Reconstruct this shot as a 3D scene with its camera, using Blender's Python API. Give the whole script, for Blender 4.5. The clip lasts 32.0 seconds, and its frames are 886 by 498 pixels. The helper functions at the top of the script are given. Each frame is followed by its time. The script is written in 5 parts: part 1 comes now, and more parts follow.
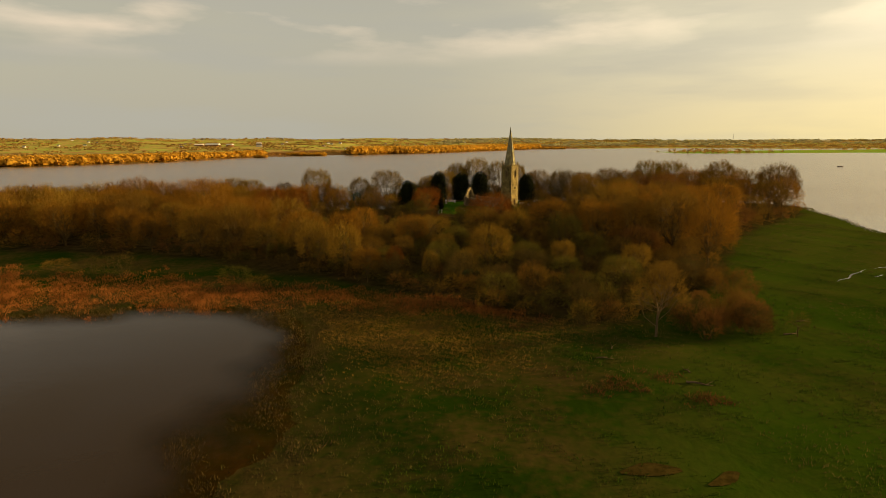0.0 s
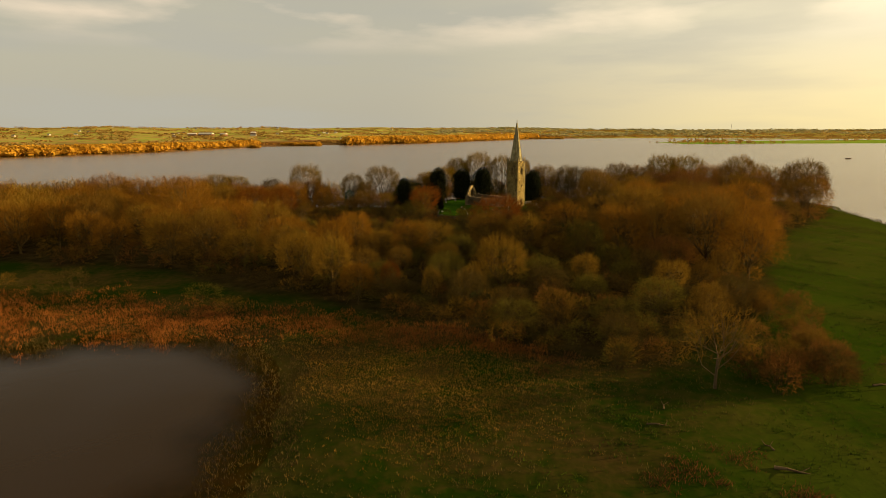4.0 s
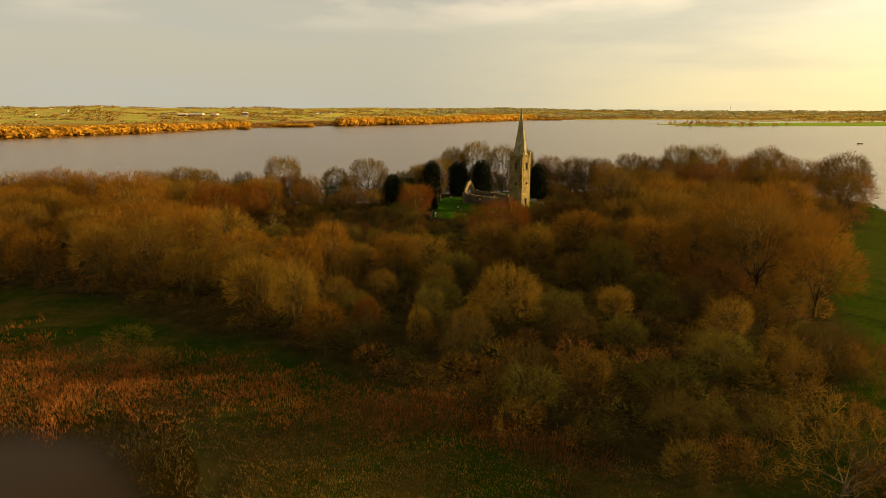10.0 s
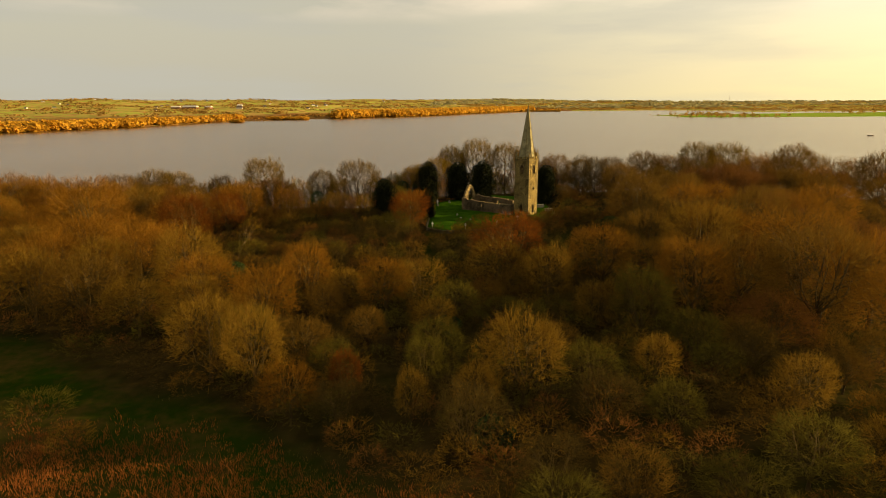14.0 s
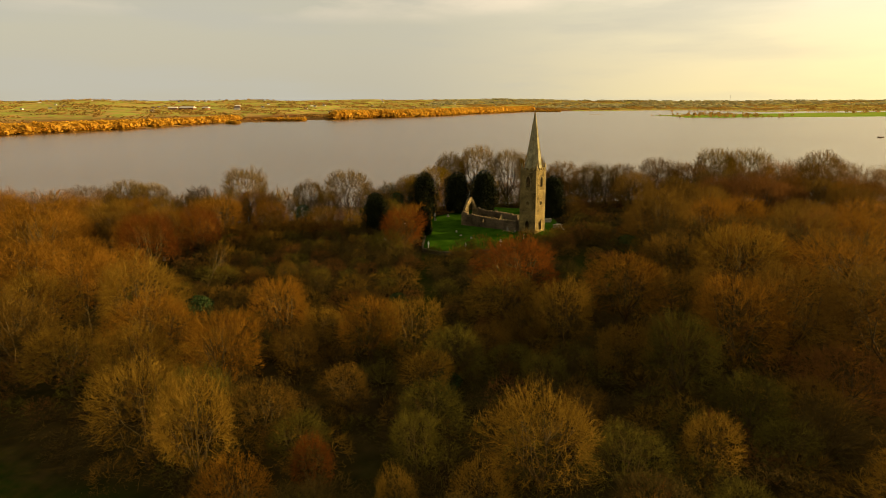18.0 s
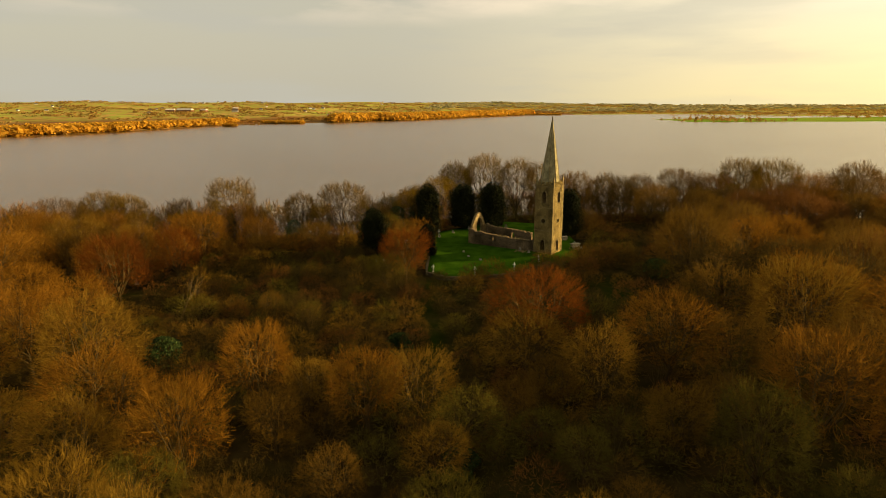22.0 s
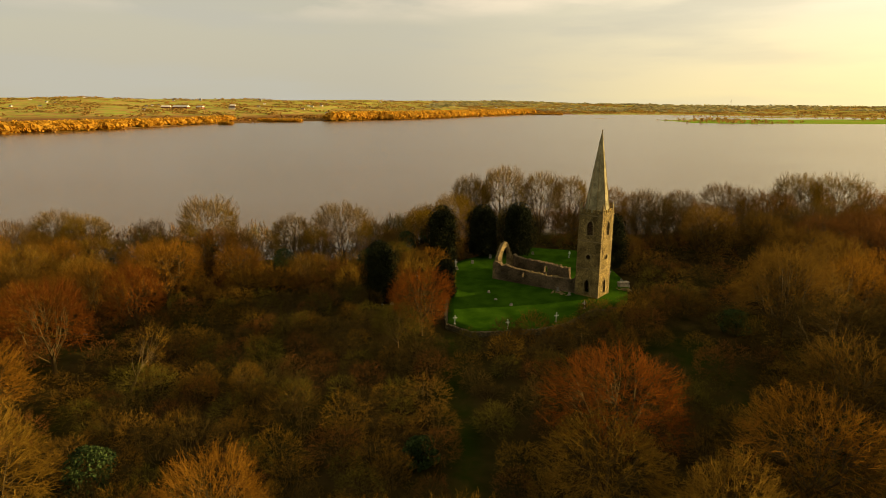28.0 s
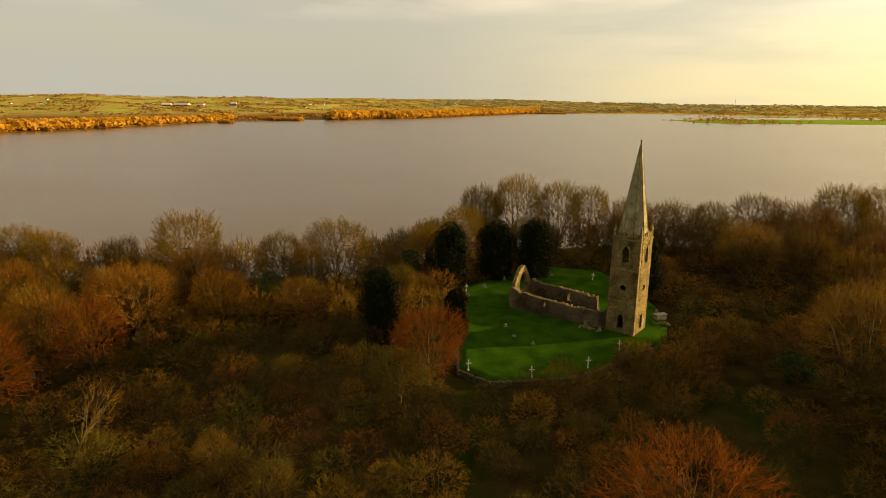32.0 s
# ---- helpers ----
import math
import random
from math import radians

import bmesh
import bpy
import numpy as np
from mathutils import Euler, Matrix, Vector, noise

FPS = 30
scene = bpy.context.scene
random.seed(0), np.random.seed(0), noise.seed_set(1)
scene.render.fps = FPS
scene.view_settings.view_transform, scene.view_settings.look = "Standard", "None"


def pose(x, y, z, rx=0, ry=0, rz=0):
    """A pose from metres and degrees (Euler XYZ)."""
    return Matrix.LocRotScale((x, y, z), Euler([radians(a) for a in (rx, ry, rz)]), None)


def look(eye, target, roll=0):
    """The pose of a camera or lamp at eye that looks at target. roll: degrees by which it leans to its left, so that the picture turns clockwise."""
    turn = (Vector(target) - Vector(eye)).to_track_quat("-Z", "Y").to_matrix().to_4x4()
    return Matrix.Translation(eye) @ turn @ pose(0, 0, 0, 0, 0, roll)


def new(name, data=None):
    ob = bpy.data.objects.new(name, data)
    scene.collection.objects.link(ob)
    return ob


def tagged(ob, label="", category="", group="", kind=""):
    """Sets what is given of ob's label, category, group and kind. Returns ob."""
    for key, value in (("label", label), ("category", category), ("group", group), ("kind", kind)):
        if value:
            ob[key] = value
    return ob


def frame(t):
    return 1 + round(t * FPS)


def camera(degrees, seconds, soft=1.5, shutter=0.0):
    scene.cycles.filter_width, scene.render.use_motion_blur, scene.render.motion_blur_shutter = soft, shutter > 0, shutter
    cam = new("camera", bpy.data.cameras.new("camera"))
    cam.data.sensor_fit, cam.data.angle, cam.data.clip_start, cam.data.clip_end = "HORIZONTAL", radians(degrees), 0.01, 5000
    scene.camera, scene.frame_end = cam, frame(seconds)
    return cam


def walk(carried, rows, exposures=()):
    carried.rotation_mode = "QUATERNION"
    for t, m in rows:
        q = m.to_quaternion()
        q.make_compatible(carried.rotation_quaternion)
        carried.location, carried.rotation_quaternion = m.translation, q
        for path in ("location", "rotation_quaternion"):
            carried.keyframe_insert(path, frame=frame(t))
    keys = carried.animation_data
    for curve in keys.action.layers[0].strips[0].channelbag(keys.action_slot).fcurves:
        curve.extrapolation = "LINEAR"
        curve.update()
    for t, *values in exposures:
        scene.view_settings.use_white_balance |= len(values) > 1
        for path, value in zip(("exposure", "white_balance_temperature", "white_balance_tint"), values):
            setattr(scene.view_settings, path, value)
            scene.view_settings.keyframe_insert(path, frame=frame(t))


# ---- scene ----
cam = camera(73.2, 32.0, soft=0.75)
PATH = [
    (0, (-11.798, -193.4, 22.009), (-11.898, -191.434, 21.653), -0.3),
    (3, (-13.393, -181.216, 23.101), (-13.483, -179.255, 22.719), -0.3),
    (6, (-13.869, -170.508, 24.051), (-13.952, -168.552, 23.642), 0.0),
    (9, (-13.912, -159.569, 25.277), (-13.988, -157.62, 24.836), -0.0),
    (13, (-14.648, -142.926, 26.495), (-14.716, -140.985, 26.016), -0.2),
    (17, (-14.588, -128.095, 27.8), (-14.655, -126.155, 27.318), -0.5),
    (19, (-14.877, -121.503, 28.03), (-14.941, -119.562, 27.551), -0.2),
    (23, (-17.244, -107.952, 28.645), (-17.304, -106.009, 28.174), -0.1),
    (25, (-19.024, -100.601, 29.109), (-19.078, -98.658, 28.639), 0.2),
    (28, (-20.823, -89.831, 29.976), (-20.877, -87.89, 29.498), 0.3),
    (30, (-21.734, -83.018, 30.402), (-21.79, -81.078, 29.922), 0.4),
    (32, (-22.36, -76.463, 30.7), (-22.42, -74.523, 30.217), 0.5),
]
walk(cam, [(t, look(eye, target, roll)) for t, eye, target, roll in PATH], [(0, 1.35), (6, 1.48), (13, 1.6), (32, 1.6)])

# ---- world, sun, exposure ----
SUN_AZ, SUN_EL = 80.0, 11.5
world = bpy.data.worlds.new("evening_sky")
scene.world = world
world.use_nodes = True
wn, wl = world.node_tree.nodes, world.node_tree.links
wn.clear()
w_out = wn.new("ShaderNodeOutputWorld")
w_bg = wn.new("ShaderNodeBackground")
w_sky = wn.new("ShaderNodeTexSky")
w_sky.sky_type, w_sky.sun_disc = "NISHITA", False
w_sky.sun_elevation, w_sky.sun_rotation = radians(SUN_EL), radians(SUN_AZ)
w_sky.air_density, w_sky.dust_density, w_sky.ozone_density = 1.3, 4.0, 1.0
w_co = wn.new("ShaderNodeTexCoord")
w_map = wn.new("ShaderNodeMapping")
w_map.inputs["Scale"].default_value = (1.0, 1.0, 4.2)
w_map.inputs["Location"].default_value = (0.35, 0.6, 0.2)
w_noise = wn.new("ShaderNodeTexNoise")
w_noise.inputs["Scale"].default_value, w_noise.inputs["Detail"].default_value = 3.6, 7.0
w_ramp = wn.new("ShaderNodeMapRange")
w_ramp.inputs["From Min"].default_value, w_ramp.inputs["From Max"].default_value = 0.44, 0.62
# thin high haze, brighter and yellower towards the low sun
w_dot = wn.new("ShaderNodeVectorMath")
w_dot.operation = "DOT_PRODUCT"
w_dot.inputs[1].default_value = (math.sin(radians(SUN_AZ)), math.cos(radians(SUN_AZ)), 0)
w_side = wn.new("ShaderNodeMapRange")
w_side.interpolation_type = "SMOOTHSTEP"
w_side.inputs["From Min"].default_value, w_side.inputs["From Max"].default_value = 0.0, 1.02
w_haze = wn.new("ShaderNodeMix")
w_haze.data_type = "RGBA"
w_haze.inputs[6].default_value = (4.15, 3.85, 2.95, 1)
w_glow, w_rise = wn.new("ShaderNodeMix"), wn.new("ShaderNodeMapRange")
w_glow.data_type = "RGBA"
w_glow.inputs[6].default_value, w_glow.inputs[7].default_value = (10.8, 8.5, 3.7, 1), (9.4, 8.0, 5.2, 1)
w_rise.inputs["From Min"].default_value, w_rise.inputs["From Max"].default_value = 0.01, 0.13
wl.new(w_rise.outputs["Result"], w_glow.inputs["Factor"])
wl.new(w_glow.outputs[2], w_haze.inputs[7])
w_sep = wn.new("ShaderNodeSeparateXYZ")
w_up = wn.new("ShaderNodeMapRange")
w_up.inputs["From Min"].default_value, w_up.inputs["From Max"].default_value = 0.115, 0.165
w_cloud = wn.new("ShaderNodeMath")
w_cloud.operation = "MULTIPLY"
w_high = wn.new("ShaderNodeMapRange")
w_high.interpolation_type = "SMOOTHSTEP"
w_high.inputs["From Min"].default_value, w_high.inputs["From Max"].default_value = 0.16, 0.40
w_thin = wn.new("ShaderNodeMix")
w_thin.data_type = "RGBA"
w_dome = wn.new("ShaderNodeMix")
w_dome.data_type = "RGBA"
w_dome.inputs[6].default_value, w_dome.inputs[7].default_value = (2.85, 2.42, 1.6, 1), (7.6, 5.4, 2.3, 1)
wl.new(w_side.outputs["Result"], w_dome.inputs["Factor"])
wl.new(w_dome.outputs[2], w_thin.inputs[7])
wl.new(w_sep.outputs["Z"], w_high.inputs["Value"])
wl.new(w_high.outputs["Result"], w_thin.inputs["Factor"])
wl.new(w_haze.outputs[2], w_thin.inputs[6])
w_veil = wn.new("ShaderNodeMix")
w_veil.data_type = "RGBA"
w_veil.inputs["Factor"].default_value = 0.85
w_mix = wn.new("ShaderNodeMix")
w_mix.data_type = "RGBA"
w_lit = wn.new("ShaderNodeMix")
w_lit.data_type = "RGBA"
w_lit.inputs[6].default_value, w_lit.inputs[7].default_value = (6.4, 5.3, 3.9, 1), (9.6, 8.2, 5.4, 1)
wl.new(w_side.outputs["Result"], w_lit.inputs["Factor"])
wl.new(w_lit.outputs[2], w_mix.inputs[7])
# grey streaks of cloud under the bright ones
w_map2, w_noise2, w_band, w_grey = (wn.new("ShaderNode" + k) for k in ("Mapping", "TexNoise", "MapRange", "Mix"))
w_map2.inputs["Scale"].default_value, w_map2.inputs["Location"].default_value = (1.0, 1.0, 7.0), (2.1, 0.4, 0.9)
w_noise2.inputs["Scale"].default_value, w_noise2.inputs["Detail"].default_value = 2.4, 6.0
w_band.interpolation_type = "SMOOTHSTEP"
w_band.inputs["From Min"].default_value, w_band.inputs["From Max"].default_value, w_band.inputs["To Max"].default_value = 0.40, 0.64, 0.75
w_grey.data_type = "RGBA"
w_grey.inputs[7].default_value = (3.6, 3.45, 2.85, 1)
wl.new(w_co.outputs["Generated"], w_map2.inputs["Vector"])
wl.new(w_map2.outputs["Vector"], w_noise2.inputs["Vector"])
wl.new(w_noise2.outputs["Fac"], w_band.inputs["Value"])
w_away, w_fade = wn.new("ShaderNodeMath"), wn.new("ShaderNodeMath")
w_away.operation, w_fade.operation = "SUBTRACT", "MULTIPLY"
w_away.inputs[0].default_value = 1.0
wl.new(w_side.outputs["Result"], w_away.inputs[1])
wl.new(w_band.outputs["Result"], w_fade.inputs[0])
wl.new(w_away.outputs["Value"], w_fade.inputs[1])
wl.new(w_fade.outputs["Value"], w_grey.inputs["Factor"])
w_bg.inputs["Strength"].default_value = 0.05
wl.new(w_co.outputs["Generated"], w_map.inputs["Vector"])
wl.new(w_map.outputs["Vector"], w_noise.inputs["Vector"])
wl.new(w_noise.outputs["Fac"], w_ramp.inputs["Value"])
wl.new(w_co.outputs["Generated"], w_dot.inputs[0])
wl.new(w_dot.outputs["Value"], w_side.inputs["Value"])
wl.new(w_side.outputs["Result"], w_haze.inputs["Factor"])
wl.new(w_co.outputs["Generated"], w_sep.inputs["Vector"])
wl.new(w_sep.outputs["Z"], w_up.inputs["Value"])
wl.new(w_sep.outputs["Z"], w_rise.inputs["Value"])
wl.new(w_up.outputs["Result"], w_cloud.inputs[0])
w_low = wn.new("ShaderNodeMath")
w_low.operation = "SUBTRACT"
w_low.use_clamp = True
wl.new(w_ramp.outputs["Result"], w_low.inputs[0])
wl.new(w_high.outputs["Result"], w_low.inputs[1])
wl.new(w_low.outputs["Value"], w_cloud.inputs[1])
wl.new(w_sky.outputs["Color"], w_veil.inputs[6])
wl.new(w_thin.outputs[2], w_veil.inputs[7])
wl.new(w_veil.outputs[2], w_grey.inputs[6])
wl.new(w_grey.outputs[2], w_mix.inputs[6])
wl.new(w_cloud.outputs["Value"], w_mix.inputs["Factor"])
wl.new(w_mix.outputs[2], w_bg.inputs["Color"])
wl.new(w_bg.outputs["Background"], w_out.inputs["Surface"])

sun = new("sun", bpy.data.lights.new("sun", "SUN"))
sun.data.energy, sun.data.angle, sun.data.color = 3.45, radians(0.6), (1.0, 0.70, 0.31)
sun_dir = Vector((math.sin(radians(SUN_AZ)) * math.cos(radians(SUN_EL)), math.cos(radians(SUN_AZ)) * math.cos(radians(SUN_EL)), math.sin(radians(SUN_EL))))
sun.matrix_world = look(sun_dir * 500, (0, 0, 0))


# ---- materials ----
def mat(name, dark, light, scale=1.0, fine=12.0, rough=0.9, bump=0.3, vary=0.0, spec=0.2, coords="Object", detail=5.0, low=0.35, high=0.65, dist=0.05):
    """Two-scale noise between two colours, with bump; vary shifts brightness from object to object."""
    m = bpy.data.materials.new(name)
    m.use_nodes = True
    n, l = m.node_tree.nodes, m.node_tree.links
    b = n["Principled BSDF"]
    b.inputs["Roughness"].default_value = rough
    b.inputs["Specular IOR Level"].default_value = spec
    co = n.new("ShaderNodeTexCoord")
    big, small = n.new("ShaderNodeTexNoise"), n.new("ShaderNodeTexNoise")
    big.inputs["Scale"].default_value, big.inputs["Detail"].default_value = scale, detail
    small.inputs["Scale"].default_value, small.inputs["Detail"].default_value = fine, 3.0
    add = n.new("ShaderNodeMath")
    add.operation = "MULTIPLY_ADD"
    add.inputs[1].default_value = 0.45
    ramp = n.new("ShaderNodeValToRGB")
    ramp.color_ramp.elements[0].position, ramp.color_ramp.elements[1].position = low + 0.2, high + 0.25
    ramp.color_ramp.elements[0].color, ramp.color_ramp.elements[1].color = (*dark, 1), (*light, 1)
    for t in (big, small):
        l.new(co.outputs[coords], t.inputs["Vector"])
    l.new(small.outputs["Fac"], add.inputs[0])
    l.new(big.outputs["Fac"], add.inputs[2])
    l.new(add.outputs["Value"], ramp.inputs["Fac"])
    last = ramp.outputs["Color"]
    if vary:
        info, hsv, rng = n.new("ShaderNodeObjectInfo"), n.new("ShaderNodeHueSaturation"), n.new("ShaderNodeMapRange")
        rng.inputs["To Min"].default_value, rng.inputs["To Max"].default_value = 1 - vary, 1 + vary
        l.new(info.outputs["Random"], rng.inputs["Value"])
        l.new(rng.outputs["Result"], hsv.inputs["Value"])
        l.new(last, hsv.inputs["Color"])
        last = hsv.outputs["Color"]
    l.new(last, b.inputs["Base Color"])
    if bump:
        bn = n.new("ShaderNodeBump")
        bn.inputs["Strength"].default_value, bn.inputs["Distance"].default_value = bump, dist
        l.new(add.outputs["Value"], bn.inputs["Height"])
        l.new(bn.outputs["Normal"], b.inputs["Normal"])
    return m


def leafy(name, dark, light, scale=0.5, vary=0.18, through_light=0.35):
    """Thin twigs, leaves and blades: colour changes clump by clump, piece by piece and plant by plant."""
    m = mat(name, dark, light, scale, 3.0, 0.95, 0, vary, 0.02)
    n, l = m.node_tree.nodes, m.node_tree.links
    b = n["Principled BSDF"]
    geo, hsv, rng = n.new("ShaderNodeNewGeometry"), n.new("ShaderNodeHueSaturation"), n.new("ShaderNodeMapRange")
    rng.inputs["To Min"].default_value, rng.inputs["To Max"].default_value = 0.7, 1.3
    src = b.inputs["Base Color"].links[0].from_socket
    l.new(geo.outputs["Random Per Island"], rng.inputs["Value"])
    l.new(rng.outputs["Result"], hsv.inputs["Value"])
    l.new(src, hsv.inputs["Color"])
    l.new(hsv.outputs["Color"], b.inputs["Base Color"])
    if through_light:
        tr, mix, out = n.new("ShaderNodeBsdfTranslucent"), n.new("ShaderNodeMixShader"), n["Material Output"]
        l.new(hsv.outputs["Color"], tr.inputs["Color"])
        mix.inputs["Fac"].default_value = through_light
        l.new(b.outputs["BSDF"], mix.inputs[1])
        l.new(tr.outputs["BSDF"], mix.inputs[2])
        l.new(mix.outputs["Shader"], out.inputs["Surface"])
    return m


M_BARK = mat("bark", (0.038, 0.026, 0.009), (0.100, 0.068, 0.022), 1.5, 9.0, 0.9, 0.5, 0.15, 0.05)
M_PALEBARK = mat("pale_bark", (0.06, 0.04, 0.02), (0.15, 0.105, 0.055), 1.5, 8.0, 0.9, 0.4, 0.1, 0.05)
M_SNAG = mat("bleached_wood", (0.08, 0.055, 0.022), (0.19, 0.135, 0.055), 1.5, 8.0, 0.9, 0.3, 0.1, 0.05)
M_TWIG = {
    "ochre": leafy("twigs_ochre", (0.118, 0.067, 0.008), (0.255, 0.151, 0.020)),
    "gold": leafy("twigs_gold", (0.100, 0.061, 0.004), (0.210, 0.130, 0.009)),
    "orange": leafy("twigs_orange", (0.124, 0.058, 0.006), (0.262, 0.125, 0.014)),
    "red": leafy("twigs_red", (0.096, 0.031, 0.004), (0.188, 0.062, 0.009)),
    "brown": leafy("twigs_brown", (0.076, 0.043, 0.007), (0.178, 0.102, 0.016)),
    "dark": leafy("twigs_dark", (0.037, 0.026, 0.007), (0.098, 0.066, 0.016)),
    "olive": leafy("twigs_olive", (0.055, 0.046, 0.007), (0.142, 0.115, 0.018)),
    "maroon": leafy("twigs_maroon", (0.090, 0.040, 0.010), (0.185, 0.084, 0.020)),
}
M_YEW = leafy("yew_needles", (0.010, 0.012, 0.005), (0.020, 0.023, 0.008), 0.6, 0.1, 0)
M_IVY = leafy("ivy_leaves", (0.012, 0.022, 0.008), (0.05, 0.075, 0.02), 0.7, 0.15, 0.15)
M_REED = leafy("dry_reeds", (0.150, 0.054, 0.012), (0.33, 0.122, 0.027), 0.3, 0, 0.35)
M_TUFT = leafy("grass_tufts", (0.026, 0.034, 0.007), (0.120, 0.090, 0.026), 0.05, 0, 0.25)
M_TUSSOCK = leafy("meadow_grass", (0.020, 0.040, 0.003), (0.055, 0.082, 0.007), 0.12, 0, 0.3)
M_STRAW = leafy("dead_straw", (0.10, 0.056, 0.010), (0.22, 0.125, 0.024), 0.25, 0, 0.3)
M_BRACKEN = leafy("dead_bracken", (0.08, 0.034, 0.012), (0.18, 0.075, 0.024), 0.4, 0.1, 0.2)
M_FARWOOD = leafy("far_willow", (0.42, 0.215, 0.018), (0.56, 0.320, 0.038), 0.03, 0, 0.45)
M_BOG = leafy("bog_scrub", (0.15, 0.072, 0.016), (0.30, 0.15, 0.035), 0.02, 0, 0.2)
# hedge and ridge colours lightened to carry the haze of distance
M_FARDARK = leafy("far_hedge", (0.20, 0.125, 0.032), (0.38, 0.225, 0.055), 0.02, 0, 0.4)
M_RIDGE_HAZED = leafy("ridge_wood_hazed", (0.250, 0.232, 0.120), (0.330, 0.298, 0.150), 0.01, 0, 0.45)


def rubble(name, dark, light, mortar, size):
    """Random rubble: each stone with a tone of its own, mortar recessed between, stains over all."""
    m = mat(name, dark, light, 0.5, 7.0, 0.93, 0, 0.05, 0.08, detail=7.0)
    n, l = m.node_tree.nodes, m.node_tree.links
    b = n["Principled BSDF"]
    base = b.inputs["Base Color"].links[0].from_socket
    co, mp, cell, edge = (n.new("ShaderNode" + k) for k in ("TexCoord", "Mapping", "TexVoronoi", "TexVoronoi"))
    mp.inputs["Scale"].default_value = (1 / size, 1 / size, 1.7 / size)
    edge.feature = "DISTANCE_TO_EDGE"
    l.new(co.outputs["Object"], mp.inputs["Vector"])
    for t in (cell, edge):
        l.new(mp.outputs["Vector"], t.inputs["Vector"])
    sep, rng, mul, joint, mix, bump = (n.new("ShaderNode" + k) for k in ("SeparateColor", "MapRange", "HueSaturation", "MapRange", "Mix", "Bump"))
    l.new(cell.outputs["Color"], sep.inputs["Color"])
    l.new(sep.outputs["Red"], rng.inputs["Value"])
    rng.inputs["To Min"].default_value, rng.inputs["To Max"].default_value = 0.3, 2.0
    l.new(rng.outputs["Result"], mul.inputs["Value"])
    l.new(base, mul.inputs["Color"])
    joint.inputs["From Min"].default_value, joint.inputs["From Max"].default_value = 0.02, 0.10
    l.new(edge.outputs["Distance"], joint.inputs["Value"])
    mix.data_type = "RGBA"
    mix.inputs[6].default_value = (*mortar, 1)
    l.new(joint.outputs["Result"], mix.inputs["Factor"])
    l.new(mul.outputs["Color"], mix.inputs[7])
    l.new(mix.outputs[2], b.inputs["Base Color"])
    bump.inputs["Strength"].default_value, bump.inputs["Distance"].default_value = 0.8, 0.06
    l.new(joint.outputs["Result"], bump.inputs["Height"])
    l.new(bump.outputs["Normal"], b.inputs["Normal"])
    return m


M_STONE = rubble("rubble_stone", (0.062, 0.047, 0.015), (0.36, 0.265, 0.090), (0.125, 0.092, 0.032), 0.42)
M_SPIRE = mat("spire_stone", (0.14, 0.125, 0.065), (0.36, 0.32, 0.175), 0.9, 6.0, 0.92, 0.35, 0.05, 0.08, detail=6.0)
M_DRESSED = mat("dressed_stone", (0.10, 0.078, 0.034), (0.28, 0.215, 0.095), 2.0, 14.0, 0.92, 0.4, 0.25, 0.08)
M_WALLSTONE = mat("mossy_stone", (0.028, 0.026, 0.010), (0.12, 0.098, 0.05), 1.8, 9.0, 0.95, 0.7, 0.25)
M_MUD = mat("wet_mud", (0.030, 0.022, 0.004), (0.062, 0.042, 0.009), 1.2, 6.0, 1.0, 0.2, 0, 0.0)
M_STUBBLE = leafy("flooded_stubble", (0.03, 0.022, 0.008), (0.10, 0.07, 0.022), 0.2, 0, 0.1)
M_WHITE = mat("white_paint", (0.62, 0.60, 0.56), (0.82, 0.81, 0.78), 3.0, 20.0, 0.6, 0.1, 0.06)
M_SLAB = mat("headstone_stone", (0.14, 0.13, 0.10), (0.36, 0.33, 0.27), 3.0, 20.0, 0.85, 0.3, 0.2)
M_DARKWOOD = mat("old_timber", (0.05, 0.035, 0.025), (0.16, 0.09, 0.05), 4.0, 20.0, 0.85, 0.4, 0.1)
M_LAWN = mat("lawn_grass", (0.016, 0.046, 0.002), (0.036, 0.084, 0.005), 0.35, 6.0, 1.0, 0.6, 0, 0.0, dist=0.08)
# one stone, two tones: shade painted into the walls, sun into the gable
M_RUIN_SHADED = rubble("ruin_stone_shaded", (0.035, 0.026, 0.013), (0.17, 0.125, 0.07), (0.10, 0.08, 0.05), 0.4)
M_GABLE_SUNLIT = rubble("gable_stone_sunlit", (0.07, 0.052, 0.022), (0.34, 0.255, 0.115), (0.13, 0.10, 0.05), 0.4)
M_RENDER = mat("house_render", (0.46, 0.42, 0.36), (0.72, 0.68, 0.60), 0.5, 4.0, 0.8, 0.1, 0.1)
M_BARN = mat("barn_wall", (0.10, 0.045, 0.03), (0.22, 0.10, 0.06), 0.5, 4.0, 0.85, 0.1, 0.1)
M_SLATE = mat("roof_slate", (0.06, 0.055, 0.055), (0.15, 0.13, 0.12), 0.8, 6.0, 0.7, 0.2, 0.2)


